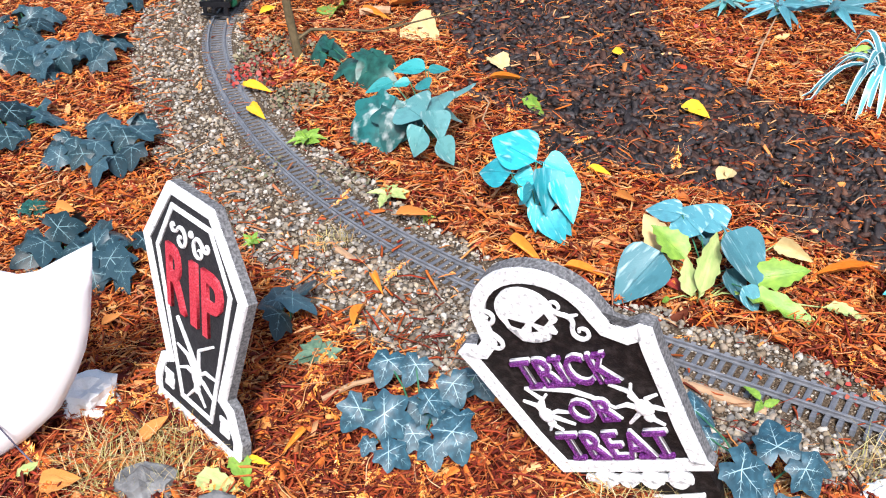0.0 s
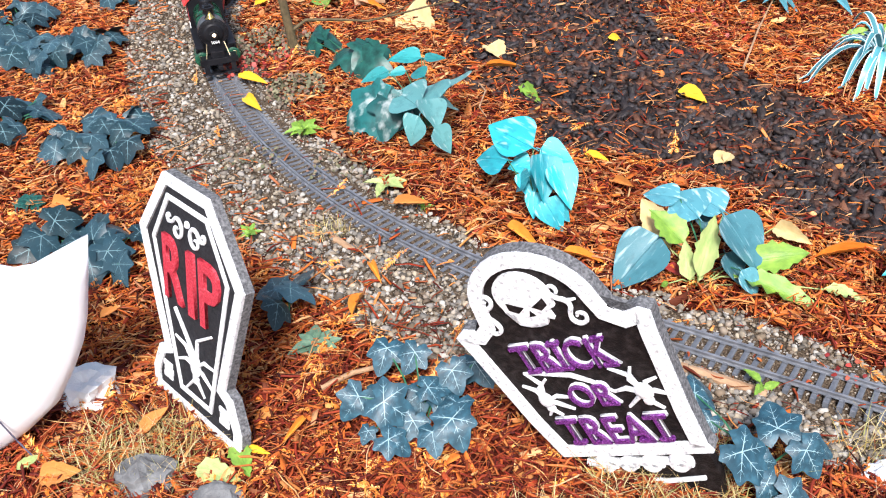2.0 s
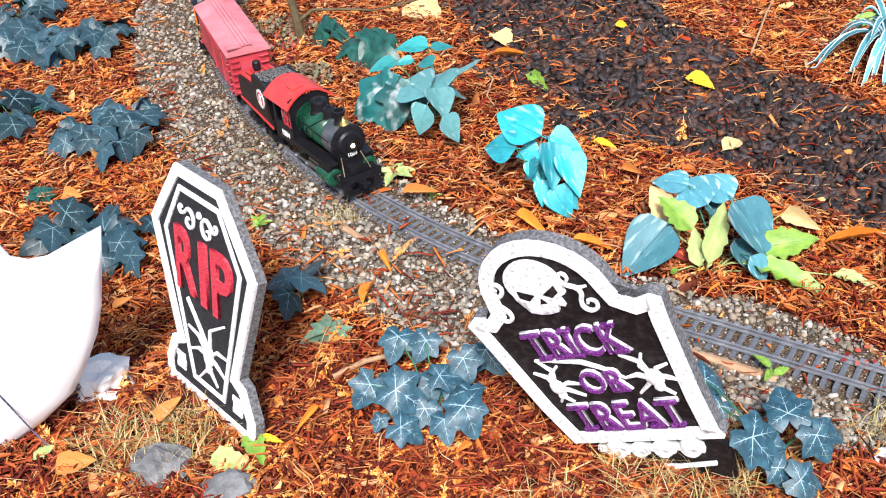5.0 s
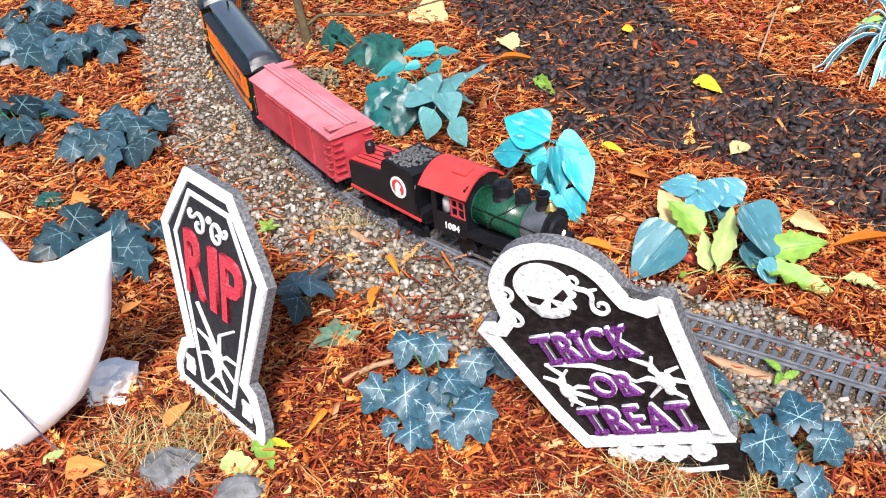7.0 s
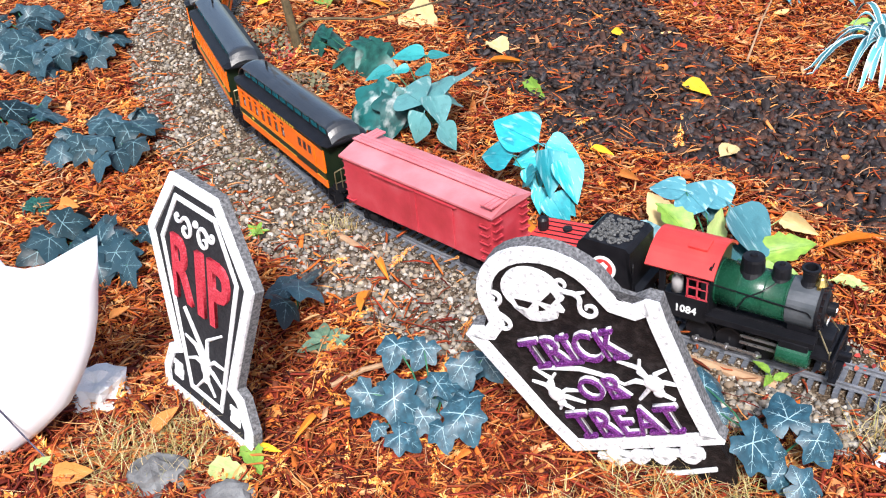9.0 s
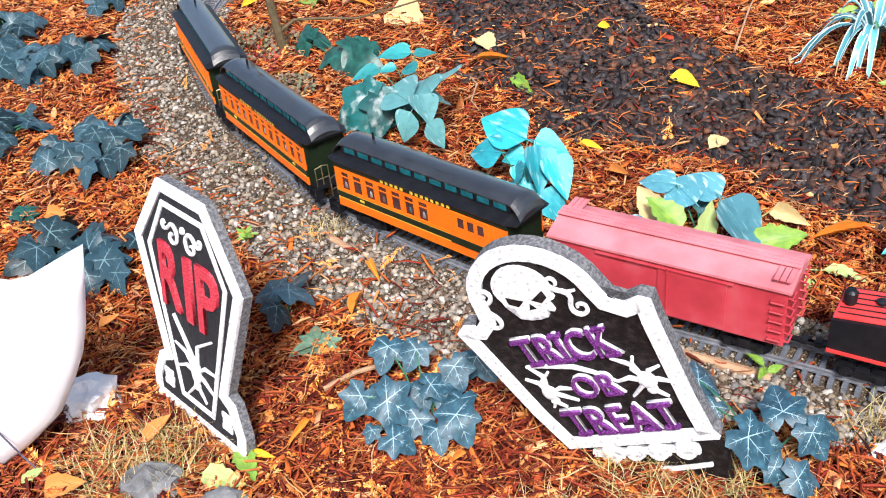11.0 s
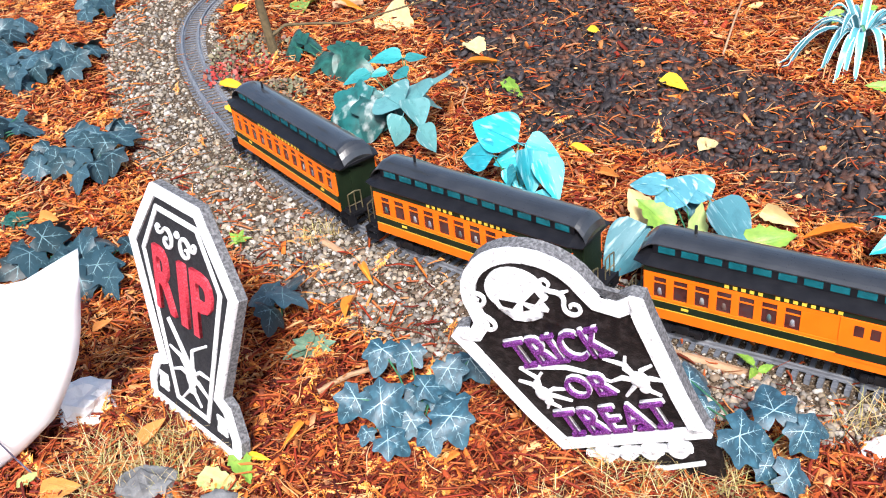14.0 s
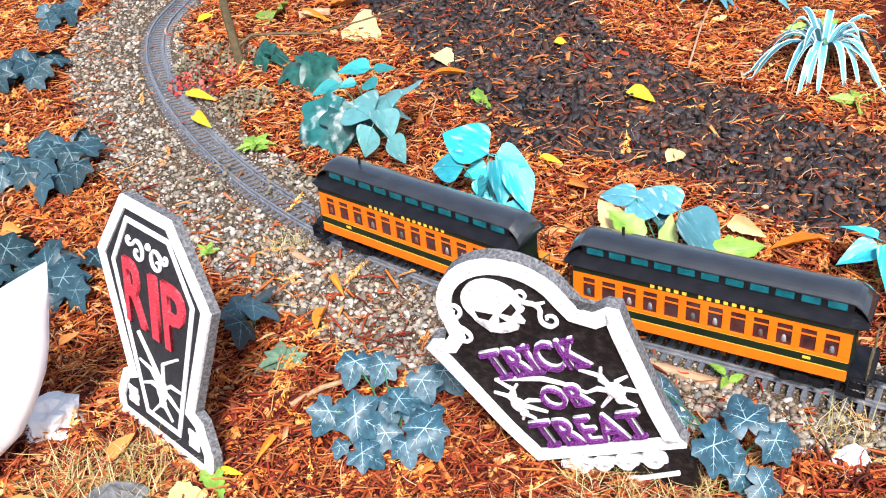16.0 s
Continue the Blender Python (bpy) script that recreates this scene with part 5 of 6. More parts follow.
FALLEN_CREAM = [
    (-0.055, 2.761, 0.022, 2.636, 0.7),
    (0.16, 2.473, 0.194, 2.387, 0.6),
    (0.558, 1.762, 0.602, 1.806, 0.5),
    (0.578, 1.764, 0.605, 1.801, 0.5),
]
FALLEN_GREEN = [
    (-0.313, 1.059, -0.288, 1.003, 0.5),
    (-0.287, 2.872, -0.271, 3.06, 0.5),
    (0.219, 2.216, 0.249, 2.124, 0.3),
]
FALLEN_PALE = [
    (-0.362, 1.022, -0.298, 0.993, 0.45),
    (-0.624, 1.049, -0.594, 1.076, 0.35),
]
FALLEN_BROWN = [
    (-0.586, 1.03, -0.521, 1.031, 0.5),
    (-0.657, 1.54, -0.643, 1.588, 0.3),
    (-0.089, 1.713, -0.012, 1.686, 0.25),
    (0.35, 1.736, 0.386, 1.691, 0.3),
    (-0.737, 1.935, -0.739, 2.019, 0.5),
    (-0.787, 1.809, -0.733, 1.785, 0.5),
    (-0.59, 1.397, -0.561, 1.421, 0.4),
    (-0.113, 2.938, 0.023, 2.927, 0.2),
    (-0.457, 1.097, -0.424, 1.144, 0.4),
]
FALLEN_RED = [
    (0.383, 1.425, 0.402, 1.383, 0.5),
]


def ovate_mesh(name, materials, wavy=0.0, droop=0.12, cup=0.12, point=1.0, early=0.72):
    """A leaf of length 1 along +x and full width 1, its blade folded along a raised midrib."""
    bm = bmesh.new()
    n, k = 12, 6
    rows = []
    for i in range(n + 1):
        u = i / n
        w = 0.5 * (math.sin(math.pi * u ** early) ** 0.85) * (1 - 0.25 * u * point) * 1.15
        row = []
        for j in range(k + 1):
            v = -1 + 2 * j / k
            edge = 1 + wavy * 0.16 * math.sin(u * 46 + v) * abs(v)
            z = -droop * u * u * 1.2 + cup * (abs(v) ** 1.3) * w + wavy * 0.03 * math.sin(u * 40 + 2 * v) * abs(v)
            row.append(bm.verts.new((u, v * w * edge, z)))
        rows.append(row)
    for a, b in zip(rows[:-1], rows[1:]):
        for j in range(k):
            bm.faces.new((a[j], b[j], b[j + 1], a[j + 1]))
    bmesh.ops.remove_doubles(bm, verts=bm.verts, dist=1e-4)
    tube([(u, 0, -droop * u * u * 1.2 + 0.004) for u in (-0.12, 0.0, 0.3, 0.6, 0.9)], [0.012, 0.016, 0.012, 0.008, 0.003], 5, bm)
    for f in bm.faces[-21:]:
        f.material_index = 0
    me = bpy.data.meshes.new(name)
    bm.to_mesh(me)
    bm.free()
    for m in materials:
        me.materials.append(m)
    me.shade_smooth()
    return me


def ivy_mesh(name, leaf, vein, seed):
    """A five-lobed leaf: vein joint at the origin, tip at x = 1, pale raised veins."""
    rnd = random.Random(seed)
    lobes = [(0, 1.0), (58, 0.80), (-58, 0.80), (118, 0.66), (-118, 0.66)]
    lobes = [(a + rnd.uniform(-6, 6), r * rnd.uniform(0.92, 1.08)) for a, r in lobes]
    bm = bmesh.new()
    tilt = rnd.uniform(-0.1, 0.1)

    def h(x, y):
        return -0.36 * (x * x + 0.9 * y * y) + 0.10 * abs(y) + 0.05 * math.sin(5 * x + seed) + tilt * y

    N, rings = 60, 4
    rad = []
    for i in range(N):
        a = 360 * i / N
        r = 0.53
        for la, lr in lobes:
            d = abs((a - la + 180) % 360 - 180)
            r = max(r, lr * (0.57 + 0.43 * max(0, 1 - d / 38) ** 1.1) if d < 38 else 0)
        if abs(a - 180) < 24:
            r = 0.20 + 0.28 * abs(a - 180) / 24
        rad.append(r)
    c = bm.verts.new((0, 0, h(0, 0)))
    vs = []
    for k in range(1, rings + 1):
        vs.append([bm.verts.new((r * k / rings * math.cos(2 * math.pi * i / N), r * k / rings * math.sin(2 * math.pi * i / N), h(r * k / rings * math.cos(2 * math.pi * i / N), r * k / rings * math.sin(2 * math.pi * i / N)))) for i, r in enumerate(rad)])
    for i in range(N):
        j = (i + 1) % N
        bm.faces.new((c, vs[0][i], vs[0][j]))
        for u, v in zip(vs[:-1], vs[1:]):
            bm.faces.new((u[i], v[i], v[j], u[j]))
    blades = len(bm.faces)

    def rib(x0, y0, x1, y1, w):
        pts = [(x0 + (x1 - x0) * t, y0 + (y1 - y0) * t) for t in (0, 0.35, 0.7, 1)]
        nx, ny = y0 - y1, x1 - x0
        q = math.hypot(nx, ny)
        prev = None
        for t, (x, y) in zip((0, 0.35, 0.7, 1), pts):
            e = w * (1 - 0.8 * t) / q
            cur = [bm.verts.new((x + s * nx * e, y + s * ny * e, h(x, y) + 0.008)) for s in (-1, 1)]
            if prev:
                bm.faces.new((prev[0], prev[1], cur[1], cur[0]))
            prev = cur

    for la, lr in lobes:
        a = radians(la)
        x, y = lr * 0.86 * math.cos(a), lr * 0.86 * math.sin(a)
        rib(0, 0, x, y, 0.014)
        for t, sg in ((0.35, 1), (0.35, -1), (0.6, 1), (0.6, -1)):
            b = a + sg * 0.75
            rib(x * t, y * t, x * t + 0.20 * lr * math.cos(b), y * t + 0.20 * lr * math.sin(b), 0.007)
    bm.faces.ensure_lookup_table()
    for f in bm.faces[blades:]:
        f.material_index = 1
    me = bpy.data.meshes.new(name)
    bm.to_mesh(me)
    bm.free()
    me.materials.append(leaf)
    me.materials.append(vein)
    me.shade_smooth()
    return me


LEAF_IVY = [ivy_mesh("leaf", M_IVY, M_VEIN, k) for k in range(4)]
LEAF_IVYGREY = [ivy_mesh("leaf", M_IVYGREY, M_VEINGREY, k) for k in (8, 9, 10)]
LEAF_IVYDARK = [ivy_mesh("leaf", M_IVYDARK, M_IVYDARK, k) for k in (5, 6)]
LEAF_IVYEDGED = [ivy_mesh("leaf", M_EDGED, M_EDGED, k) for k in (11, 12)]
LEAF_FLAT = [ovate_mesh("leaf", [M_TEALFLAT], 0.0, d, c, 1.0, 0.6) for d, c in ((0.1, 0.1), (0.2, 0.2))]
LEAF_TEAL = [ovate_mesh("leaf", [M_TEAL], 0.0, d, c, 1.0, 0.54) for d, c in ((0.15, 0.15), (0.05, 0.30), (0.25, 0.1))]
LEAF_CYAN = [ovate_mesh("leaf", [M_CYAN], 0.0, d, c, 1.0, 0.54) for d, c in ((0.15, 0.18), (0.08, 0.28), (0.25, 0.1))]
LEAF_BLUE = [ovate_mesh("leaf", [M_BLUE], 0.0, d, c, 0.5, 0.58) for d, c in ((0.2, 0.15), (0.1, 0.25))]
LEAF_GREEN = [ovate_mesh("leaf", [M_GREEN], 1.0, 0.15, 0.2)]
LEAF_SAGE = [ovate_mesh("leaf", [M_SAGELEAF], 0.2, 0.1, 0.2, 0.4)]
LEAF_PALE = [ovate_mesh("leaf", [M_PALEGREEN], 1.0, 0.1, 0.25)]
LEAF_CREAM = [ovate_mesh("leaf", [M_CREAM], 0.6, 0.1, 0.35)]
LEAF_YELLOW = [ovate_mesh("fallen_leaf", [M_YELLOW], 0.3, 0.05, 0.3)]
LEAF_ORANGE = [ovate_mesh("fallen_leaf", [M_ORANGELEAF], 0.3, 0.1, 0.45)]
LEAF_BROWN = [ovate_mesh("fallen_leaf", [M_DEADLEAF], 0.5, -0.15, 0.5)]
LEAF_RED = [ovate_mesh("fallen_leaf", [M_REDLEAF], 0.6, -0.1, 0.35)]
UP_VIEW = Vector((0.0, -0.55, 0.83))


def set_leaf(ob, b, t, width, lean=0.0, pitch=0.0):
    b, t = Vector(b), Vector(t)
    x = t - b
    L = x.length
    x.normalize()
    z = UP_VIEW + Vector((lean, pitch, 0))
    z = (z - x * z.dot(x)).normalized()
    y = z.cross(x)
    m = Matrix.Identity(4)
    for i, v in enumerate((x * L, y * L * width, z * L)):
        m.col[i][:3] = v
    m.translation = b
    ob.matrix_basis = m


def plant(name, label, category, foot, sets, group="", stem=M_STEM, seed=0, tilt=0.5):
    """sets: (leaf meshes, rows). Stems run from the foot to each leaf."""
    rnd = random.Random(seed)
    pl = tagged(new(name), label, category, group)
    f = Vector((*foot, gz(*foot) - 0.004))
    pl.location = f
    for meshes, rows in sets:
        for r in rows:
            ob = new("leaf", meshes[rnd.randrange(len(meshes))])
            ob.parent = pl
            b, t = Vector(r[:3]), Vector(r[3:6])
            set_leaf(ob, b - f, t - f, r[6], rnd.uniform(-tilt, tilt), rnd.uniform(-0.2, 0.4) * 2 * tilt)
            mid = (b - f) * 0.55 + Vector((0, 0, 0.012))
            part("stem", tube([Vector((rnd.uniform(-0.006, 0.006), rnd.uniform(-0.006, 0.006), 0)), mid, b - f - UP_VIEW * 0.001], [0.0016, 0.0014, 0.0011], 5), stem, pl)
    return pl


def ivy_rows(cx, cy, n, spread_, size, seed):
    rnd = random.Random(seed)
    rows = []
    for i in range(n):
        a = 2.4 * i + rnd.uniform(-0.4, 0.4)
        r = spread_ * math.sqrt((i + 0.4) / n)
        x, y = cx + r * math.cos(a), cy + 1.15 * r * math.sin(a)
        z = 0.055 - 0.026 * (r / spread_) + rnd.uniform(-0.008, 0.012)
        L = size * rnd.uniform(0.75, 1.15)
        b = a + rnd.uniform(-0.7, 0.7) if rnd.random() < 0.6 else -1.6 + rnd.uniform(-0.8, 0.8)
        rows.append((x, y, z, x + L * 0.92 * math.cos(b), y + L * 0.92 * math.sin(b), z + rnd.uniform(-0.022, -0.004), 1.0))
    return rows


def plants():
    wide = [(*r[:6], 1.05) for r in IVY_FRONT]
    grow = lambda rows, k: [(*r[:3], *(r[i] + (r[i + 3] - r[i]) * k for i in range(3)), r[6]) for r in rows]
    iv = "artificial blue-green ivy clump with pale veins in the mulch"
    plant("ivy_clump", iv, "artificial plant", (-0.045, 1.105), [(LEAF_IVY, grow(wide, 1.0)), (LEAF_IVY, ivy_rows(-0.05, 1.10, 6, 0.06, 0.04, 19))], "ivy clumps", seed=1)
    plant("ivy_clump", "artificial blue-green ivy clump beside the track", "artificial plant", (0.405, 0.955), [(LEAF_IVY, grow(IVY_RAIL, 1.0))], "ivy clumps", seed=2)
    for i, (x, y, n, sp, sz) in enumerate(((-1.15, 2.70, 9, 0.10, 0.062), (-1.02, 2.62, 8, 0.08, 0.058), (-0.92, 2.66, 9, 0.08, 0.055), (-1.02, 2.21, 12, 0.115, 0.060), (-0.75, 2.07, 15, 0.115, 0.055), (-0.74, 1.66, 6, 0.06, 0.055), (-0.625, 1.60, 8, 0.075, 0.062), (-0.270, 1.385, 1, 0.04, 0.050), (-0.93, 3.10, 5, 0.06, 0.05), (-1.19, 2.92, 7, 0.08, 0.055))):
        plant("ivy_clump", iv, "artificial plant", (x, y), [(LEAF_IVYGREY, ivy_rows(x, y, n + 3, sp, sz, 20 + i))], "ivy clumps", seed=30 + i, tilt=0.95)
    plant("dark_ivy_clump", "glossy dark green artificial ivy near the sapling", "artificial plant", (-0.18, 2.43), [(LEAF_IVYDARK, ivy_rows(-0.17, 2.43, 4, 0.055, 0.085, 51)), (LEAF_IVYDARK, ivy_rows(-0.27, 2.54, 2, 0.03, 0.070, 52))], seed=50)
    plant("teal_leaf_plant", "artificial teal leafy plant with pale variegated leaves", "artificial plant", (-0.01, 2.06), [(LEAF_TEAL, TEAL_LEAVES), (LEAF_FLAT, FLAT_LEAVES), (LEAF_IVYEDGED, EDGED_LEAVES)], seed=60)
    plant("cyan_leaf_plant", "bright cyan artificial plant with drooping heart leaves", "artificial plant", (0.185, 1.655), [(LEAF_CYAN, [(*r[:6], r[6] * 1.22) for r in CYAN_LEAVES])], seed=61)
    plant("blue_leaf_plant", "dusty blue artificial plant with round streaked leaves", "artificial plant", (0.455, 1.43), [(LEAF_BLUE, [(*grow([r], 1.45)[0][:6], r[6] * 1.12) for r in BLUE_LEAVES])], seed=62)
    plant("primrose", "living green primrose with crinkled leaves turning yellow", "plant", (0.43, 1.385), [(LEAF_GREEN, [(*r[:6], r[6] * 1.2) for r in DOCK_LEAVES]), (LEAF_PALE, PALE_LEAVES), (LEAF_PALE, CREAM_LEAVES[:1]), (LEAF_CREAM, CREAM_LEAVES[1:2]), (LEAF_CREAM, CREAM_LEAVES[2:])], stem=M_PALEGREEN, seed=63)
    plant("cyan_leaf_plant", "pale cyan artificial plant past the track", "artificial plant", (0.78, 1.30), [(LEAF_CYAN, [(0.77, 1.30, 0.07, 0.70, 1.30, 0.05, 0.6), (0.77, 1.31, 0.08, 0.73, 1.36, 0.09, 0.55), (0.78, 1.29, 0.08, 0.76, 1.22, 0.03, 0.6), (0.79, 1.30, 0.08, 0.86, 1.28, 0.05, 0.6)])], seed=64)
    # weeds
    for i, (x, y, n, L, ms, st, nm, lb) in enumerate(((-0.365, 1.652, 7, 0.030, LEAF_GREEN, M_GREEN, "weed", "small green rosette weed in gravel"), (-0.215, 1.292, 11, 0.042, LEAF_SAGE, M_SAGE, "weed", "small grey-green weed in mulch"), (-0.295, 2.08, 8, 0.050, LEAF_GREEN, M_GREEN, "weed", "light green weed beside the track"), (-0.105, 1.80, 6, 0.048, LEAF_PALE, M_SAGE, "weed", "olive green weed beside the track"), (0.455, 1.115, 3, 0.035, LEAF_GREEN, M_GREEN, "weed", "small green seedling at the rail"), (-0.84, 1.82, 10, 0.034, LEAF_IVYDARK, M_SAGE, "weed", "low dark green weed in mulch"), (-0.03, 1.70, 4, 0.02, LEAF_GREEN, M_GREEN, "weed", "tiny green weed in gravel"), (1.04, 1.94, 4, 0.06, LEAF_GREEN, M_GREEN, "weed", "broad green leaves on the mulch"), (1.12, 2.35, 4, 0.10, LEAF_GREEN, M_GREEN, "weed", "broad green leaves on the mulch"))):
        rnd = random.Random(70 + i)
        rows = []
        for k in range(n):
            a = 2 * math.pi * k / n + rnd.uniform(-0.3, 0.3)
            l = L * rnd.uniform(0.7, 1.2)
            z0 = gz(x, y) + 0.008 + 0.01 * rnd.random()
            rows.append((x + 0.004 * math.cos(a), y + 0.004 * math.sin(a), z0, x + l * math.cos(a), y + l * math.sin(a), z0 + rnd.uniform(0.0, 0.018), 0.42 if ms != LEAF_IVYDARK else 0.9))
        plant(nm, lb, "plant", (x, y), [(ms, rows)], stem=st, seed=80 + i)
    # ribbon-leaved plant
    rnd = random.Random(8)
    cx, cy = 1.050, 2.15
    sp = tagged(new("ribbon_leaf_plant"), "artificial pale blue spider plant with arching ribbon leaves", "artificial plant")
    sp.location = (cx, cy, gz(cx, cy))
    for i in range(34):
        a = 2.4 * i + rnd.uniform(-0.2, 0.2)
        L, H = rnd.uniform(0.11, 0.20), rnd.uniform(0.08, 0.13)
        if i % 6 == 0:
            L, H = L * 0.6, 0.14
        bm = bmesh.new()
        prev = None
        for k in range(9):
            u = k / 8
            r = 0.012 + L * u ** 0.9
            z = 0.05 + H * (1.8 * u - 2.6 * u * u) * (1 if i % 6 else 0.6) + (0.10 * u if i % 6 == 0 else 0)
            w = 0.0082 * math.sin(math.pi * min(0.98, 0.2 + 0.78 * u)) ** 0.8 + 0.0008
            px, py = -math.sin(a), math.cos(a)
            cur = [bm.verts.new((r * math.cos(a) + s * w * px, r * math.sin(a) + s * w * py, max(0.006, z) + 0.003 * abs(s))) for s in (-1, -0.68, 0, 0.68, 1)]
            if prev:
                for j in range(4):
                    bm.faces.new((prev[j], cur[j], cur[j + 1], prev[j + 1])).material_index = int(j in (0, 3))
            prev = cur
        part("leaf", bm, [M_SPIDER, M_MARGIN], sp, smooth=True)
    part("crown_base", lathe([(0.014, 0), (0.018, 0.03), (0.012, 0.06), (0.004, 0.075)], (0, 0, 0), "Z", 12), M_STEM, sp)
    # feathery plants at the back
    for (x, y, mm, nm, lb, L, n) in ((0.95, 2.63, LEAF_BLUE, "feathery_plant", "pale teal feathery artificial plant on mulch", 0.10, 12), (0.83, 2.72, LEAF_TEAL, "feathery_plant", "dark teal artificial plant on mulch", 0.08, 9), (1.10, 2.62, LEAF_BLUE, "feathery_plant", "pale teal feathery artificial plant on mulch", 0.12, 9)):
        rows = []
        for k in range(n):
            a = 2.4 * k
            z = gz(x, y) + 0.03 + 0.02 * rnd.random()
            rows.append((x + 0.01 * math.cos(a), y + 0.01 * math.sin(a), z, x + L * math.cos(a), y + L * math.sin(a), z + rnd.uniform(-0.02, 0.03), 0.22))
        plant(nm, lb, "artificial plant", (x, y), [(mm, rows)], "feathery plants", seed=int(x * 100))


plants()


# ---- fallen leaves one could pick up ----
def fallen():
    rnd = random.Random(12)
    for rows, ms, lb in ((FALLEN_YELLOW, LEAF_YELLOW, "bright yellow fallen leaf on the ground"), (FALLEN_ORANGE, LEAF_ORANGE, "orange fallen leaf on the ground"), (FALLEN_CREAM, LEAF_CREAM, "pale cream fallen leaf on bark chips"), (FALLEN_GREEN, LEAF_GREEN, "green fallen leaf on mulch"), (FALLEN_PALE, LEAF_PALE, "pale green fallen leaf on mulch"), (FALLEN_BROWN, LEAF_BROWN, "curled brown fallen leaf on mulch"), (FALLEN_RED, LEAF_RED, "red fallen leaf beside the track")):
        for x0, y0, x1, y1, w in rows:
            ob = tagged(new("fallen_leaf", ms[0]), lb, "leaf", "fallen leaves")
            set_leaf(ob, (x0, y0, gz(x0, y0) + 0.017), (x1, y1, gz(x1, y1) + 0.018), w * (0.6 if rows is FALLEN_ORANGE else 0.75 if rows is FALLEN_YELLOW else 1.0), rnd.uniform(-0.3, 0.3))


fallen()


# ---- sapling, sticks, stones, grass ----
def oddments():
    tr = tagged(new("sapling"), "slender young tree trunk with one thin side branch", "tree")
    tr.location = (-0.357, 2.575, gz(-0.357, 2.575) - 0.01)
    part("trunk", tube([(0.004, 0, 0), (0.0, 0, 0.05), (-0.010, 0.0, 0.16), (-0.02, 0.01, 0.35), (-0.035, 0.0, 0.6), (-0.05, 0.01, 0.95), (-0.05, 0.0, 1.6)], [0.016, 0.0125, 0.0115, 0.011, 0.010, 0.009, 0.004], 9), M_TRUNK, tr)
    part("branch", tube([(0.0, 0, 0.07), (0.044, 0.002, 0.098), (0.118, 0.004, 0.093), (0.208, 0.003, 0.082), (0.30, 0.004, 0.096), (0.42, 0.006, 0.118), (0.55, 0.0, 0.15)], [0.006, 0.0045, 0.0035, 0.003, 0.0026, 0.002, 0.001], 6), M_TRUNK, tr)
    part("branch", tube([(0.25, 0.003, 0.088), (0.30, -0.03, 0.12), (0.36, -0.05, 0.16)], [0.0022, 0.0018, 0.001], 5), M_TRUNK, tr)
    part("branch", tube([(-0.02, 0.01, 0.35), (-0.12, 0.05, 0.5), (-0.28, 0.06, 0.72)], [0.006, 0.004, 0.001], 6), M_TRUNK, tr)
    for k in range(14):
        a = 2.4 * k
        ob = new("leaf", LEAF_GREEN[0])
        ob.parent = tr
        z = 0.9 + 0.05 * k
        set_leaf(ob, (-0.05 + 0.01 * math.cos(a), 0.01 * math.sin(a), z), (-0.05 + 0.12 * math.cos(a), 0.12 * math.sin(a), z + 0.02), 0.5)

    def stick(name, label, pts, radii, material):
        b = Vector(pts[0])
        tagged(part(name, tube([Vector(p) - b for p in pts], radii, 7), material), label, "stick").location = b

    stick("stick", "bare tan twig lying under the ivy", [(-0.199, 1.177, 0.008), (-0.15, 1.20, 0.014), (-0.096, 1.208, 0.018), (-0.06, 1.215, 0.012)], [0.0048, 0.0042, 0.0036, 0.003], M_WOOD)
    stick("stick", "thin bare twig behind the skull tombstone", [(0.035, 1.185, 0.012), (0.075, 1.16, 0.014), (0.105, 1.125, 0.008)], [0.0035, 0.003, 0.002], M_WOOD)
    stick("stick", "pale broken branch on the mulch", [(-0.20, 2.89, 0.010), (-0.155, 2.885, 0.016), (-0.11, 2.88, 0.014)], [0.012, 0.013, 0.012], M_WOOD)
    stick("stick", "long thin twig standing in mulch", [(0.75, 2.22, 0.008), (0.85, 2.43, 0.022), (0.985, 2.69, 0.03)], [0.003, 0.0025, 0.0015], M_WOOD)
    stick("stick", "thin curved twig on bark chips", [(0.12, 2.25, 0.008), (0.13, 2.18, 0.02), (0.11, 2.11, 0.012), (0.13, 2.04, 0.006)], [0.002, 0.002, 0.0018, 0.0012], M_WOOD)
    stick("edging_strip", "weathered wood strip half buried along the track", [(0.352, 1.182, -0.010), (0.405, 1.143, -0.010), (0.462, 1.108, -0.014)], [0.008, 0.009, 0.008], M_WOOD)
    stick("edging_strip", "weathered wood strip half buried along the track", [(-0.205, 1.625, -0.006), (-0.165, 1.575, -0.006)], [0.008, 0.007], M_WOOD)
    rnd = random.Random(4)
    for x, y, r, sx, m, lb in ((-0.560, 1.215, 0.044, 1.0, M_QUARTZ, "rough white stone lying on mulch"), (-0.440, 1.015, 0.036, 1.15, M_ROCK, "half buried grey rock in dry grass"), (-0.33, 0.965, 0.030, 1.3, M_ROCK, "half buried grey rock in dry grass"), (0.56, 0.925, 0.025, 1.0, M_QUARTZ, "rough white stone lying on mulch")):
        bm = bmesh.new()
        bmesh.ops.create_icosphere(bm, subdivisions=3, radius=r)
        o = rnd.uniform(0, 9)
        for v in bm.verts:
            v.co *= 1 + 0.5 * noise.noise(v.co * 42 + Vector((o, 0, 0))) + 0.2 * noise.noise(v.co * 110)
            v.co = Vector((v.co.x * sx, v.co.y, v.co.z * 0.75))
        tagged(part("stone", bm, m), lb, "stone").location = (x, y, gz(x, y) + r * 0.22)
    # white fabric figure prop, horned outline, stuffed
    base = Vector((-0.66, 1.12, 0.0))
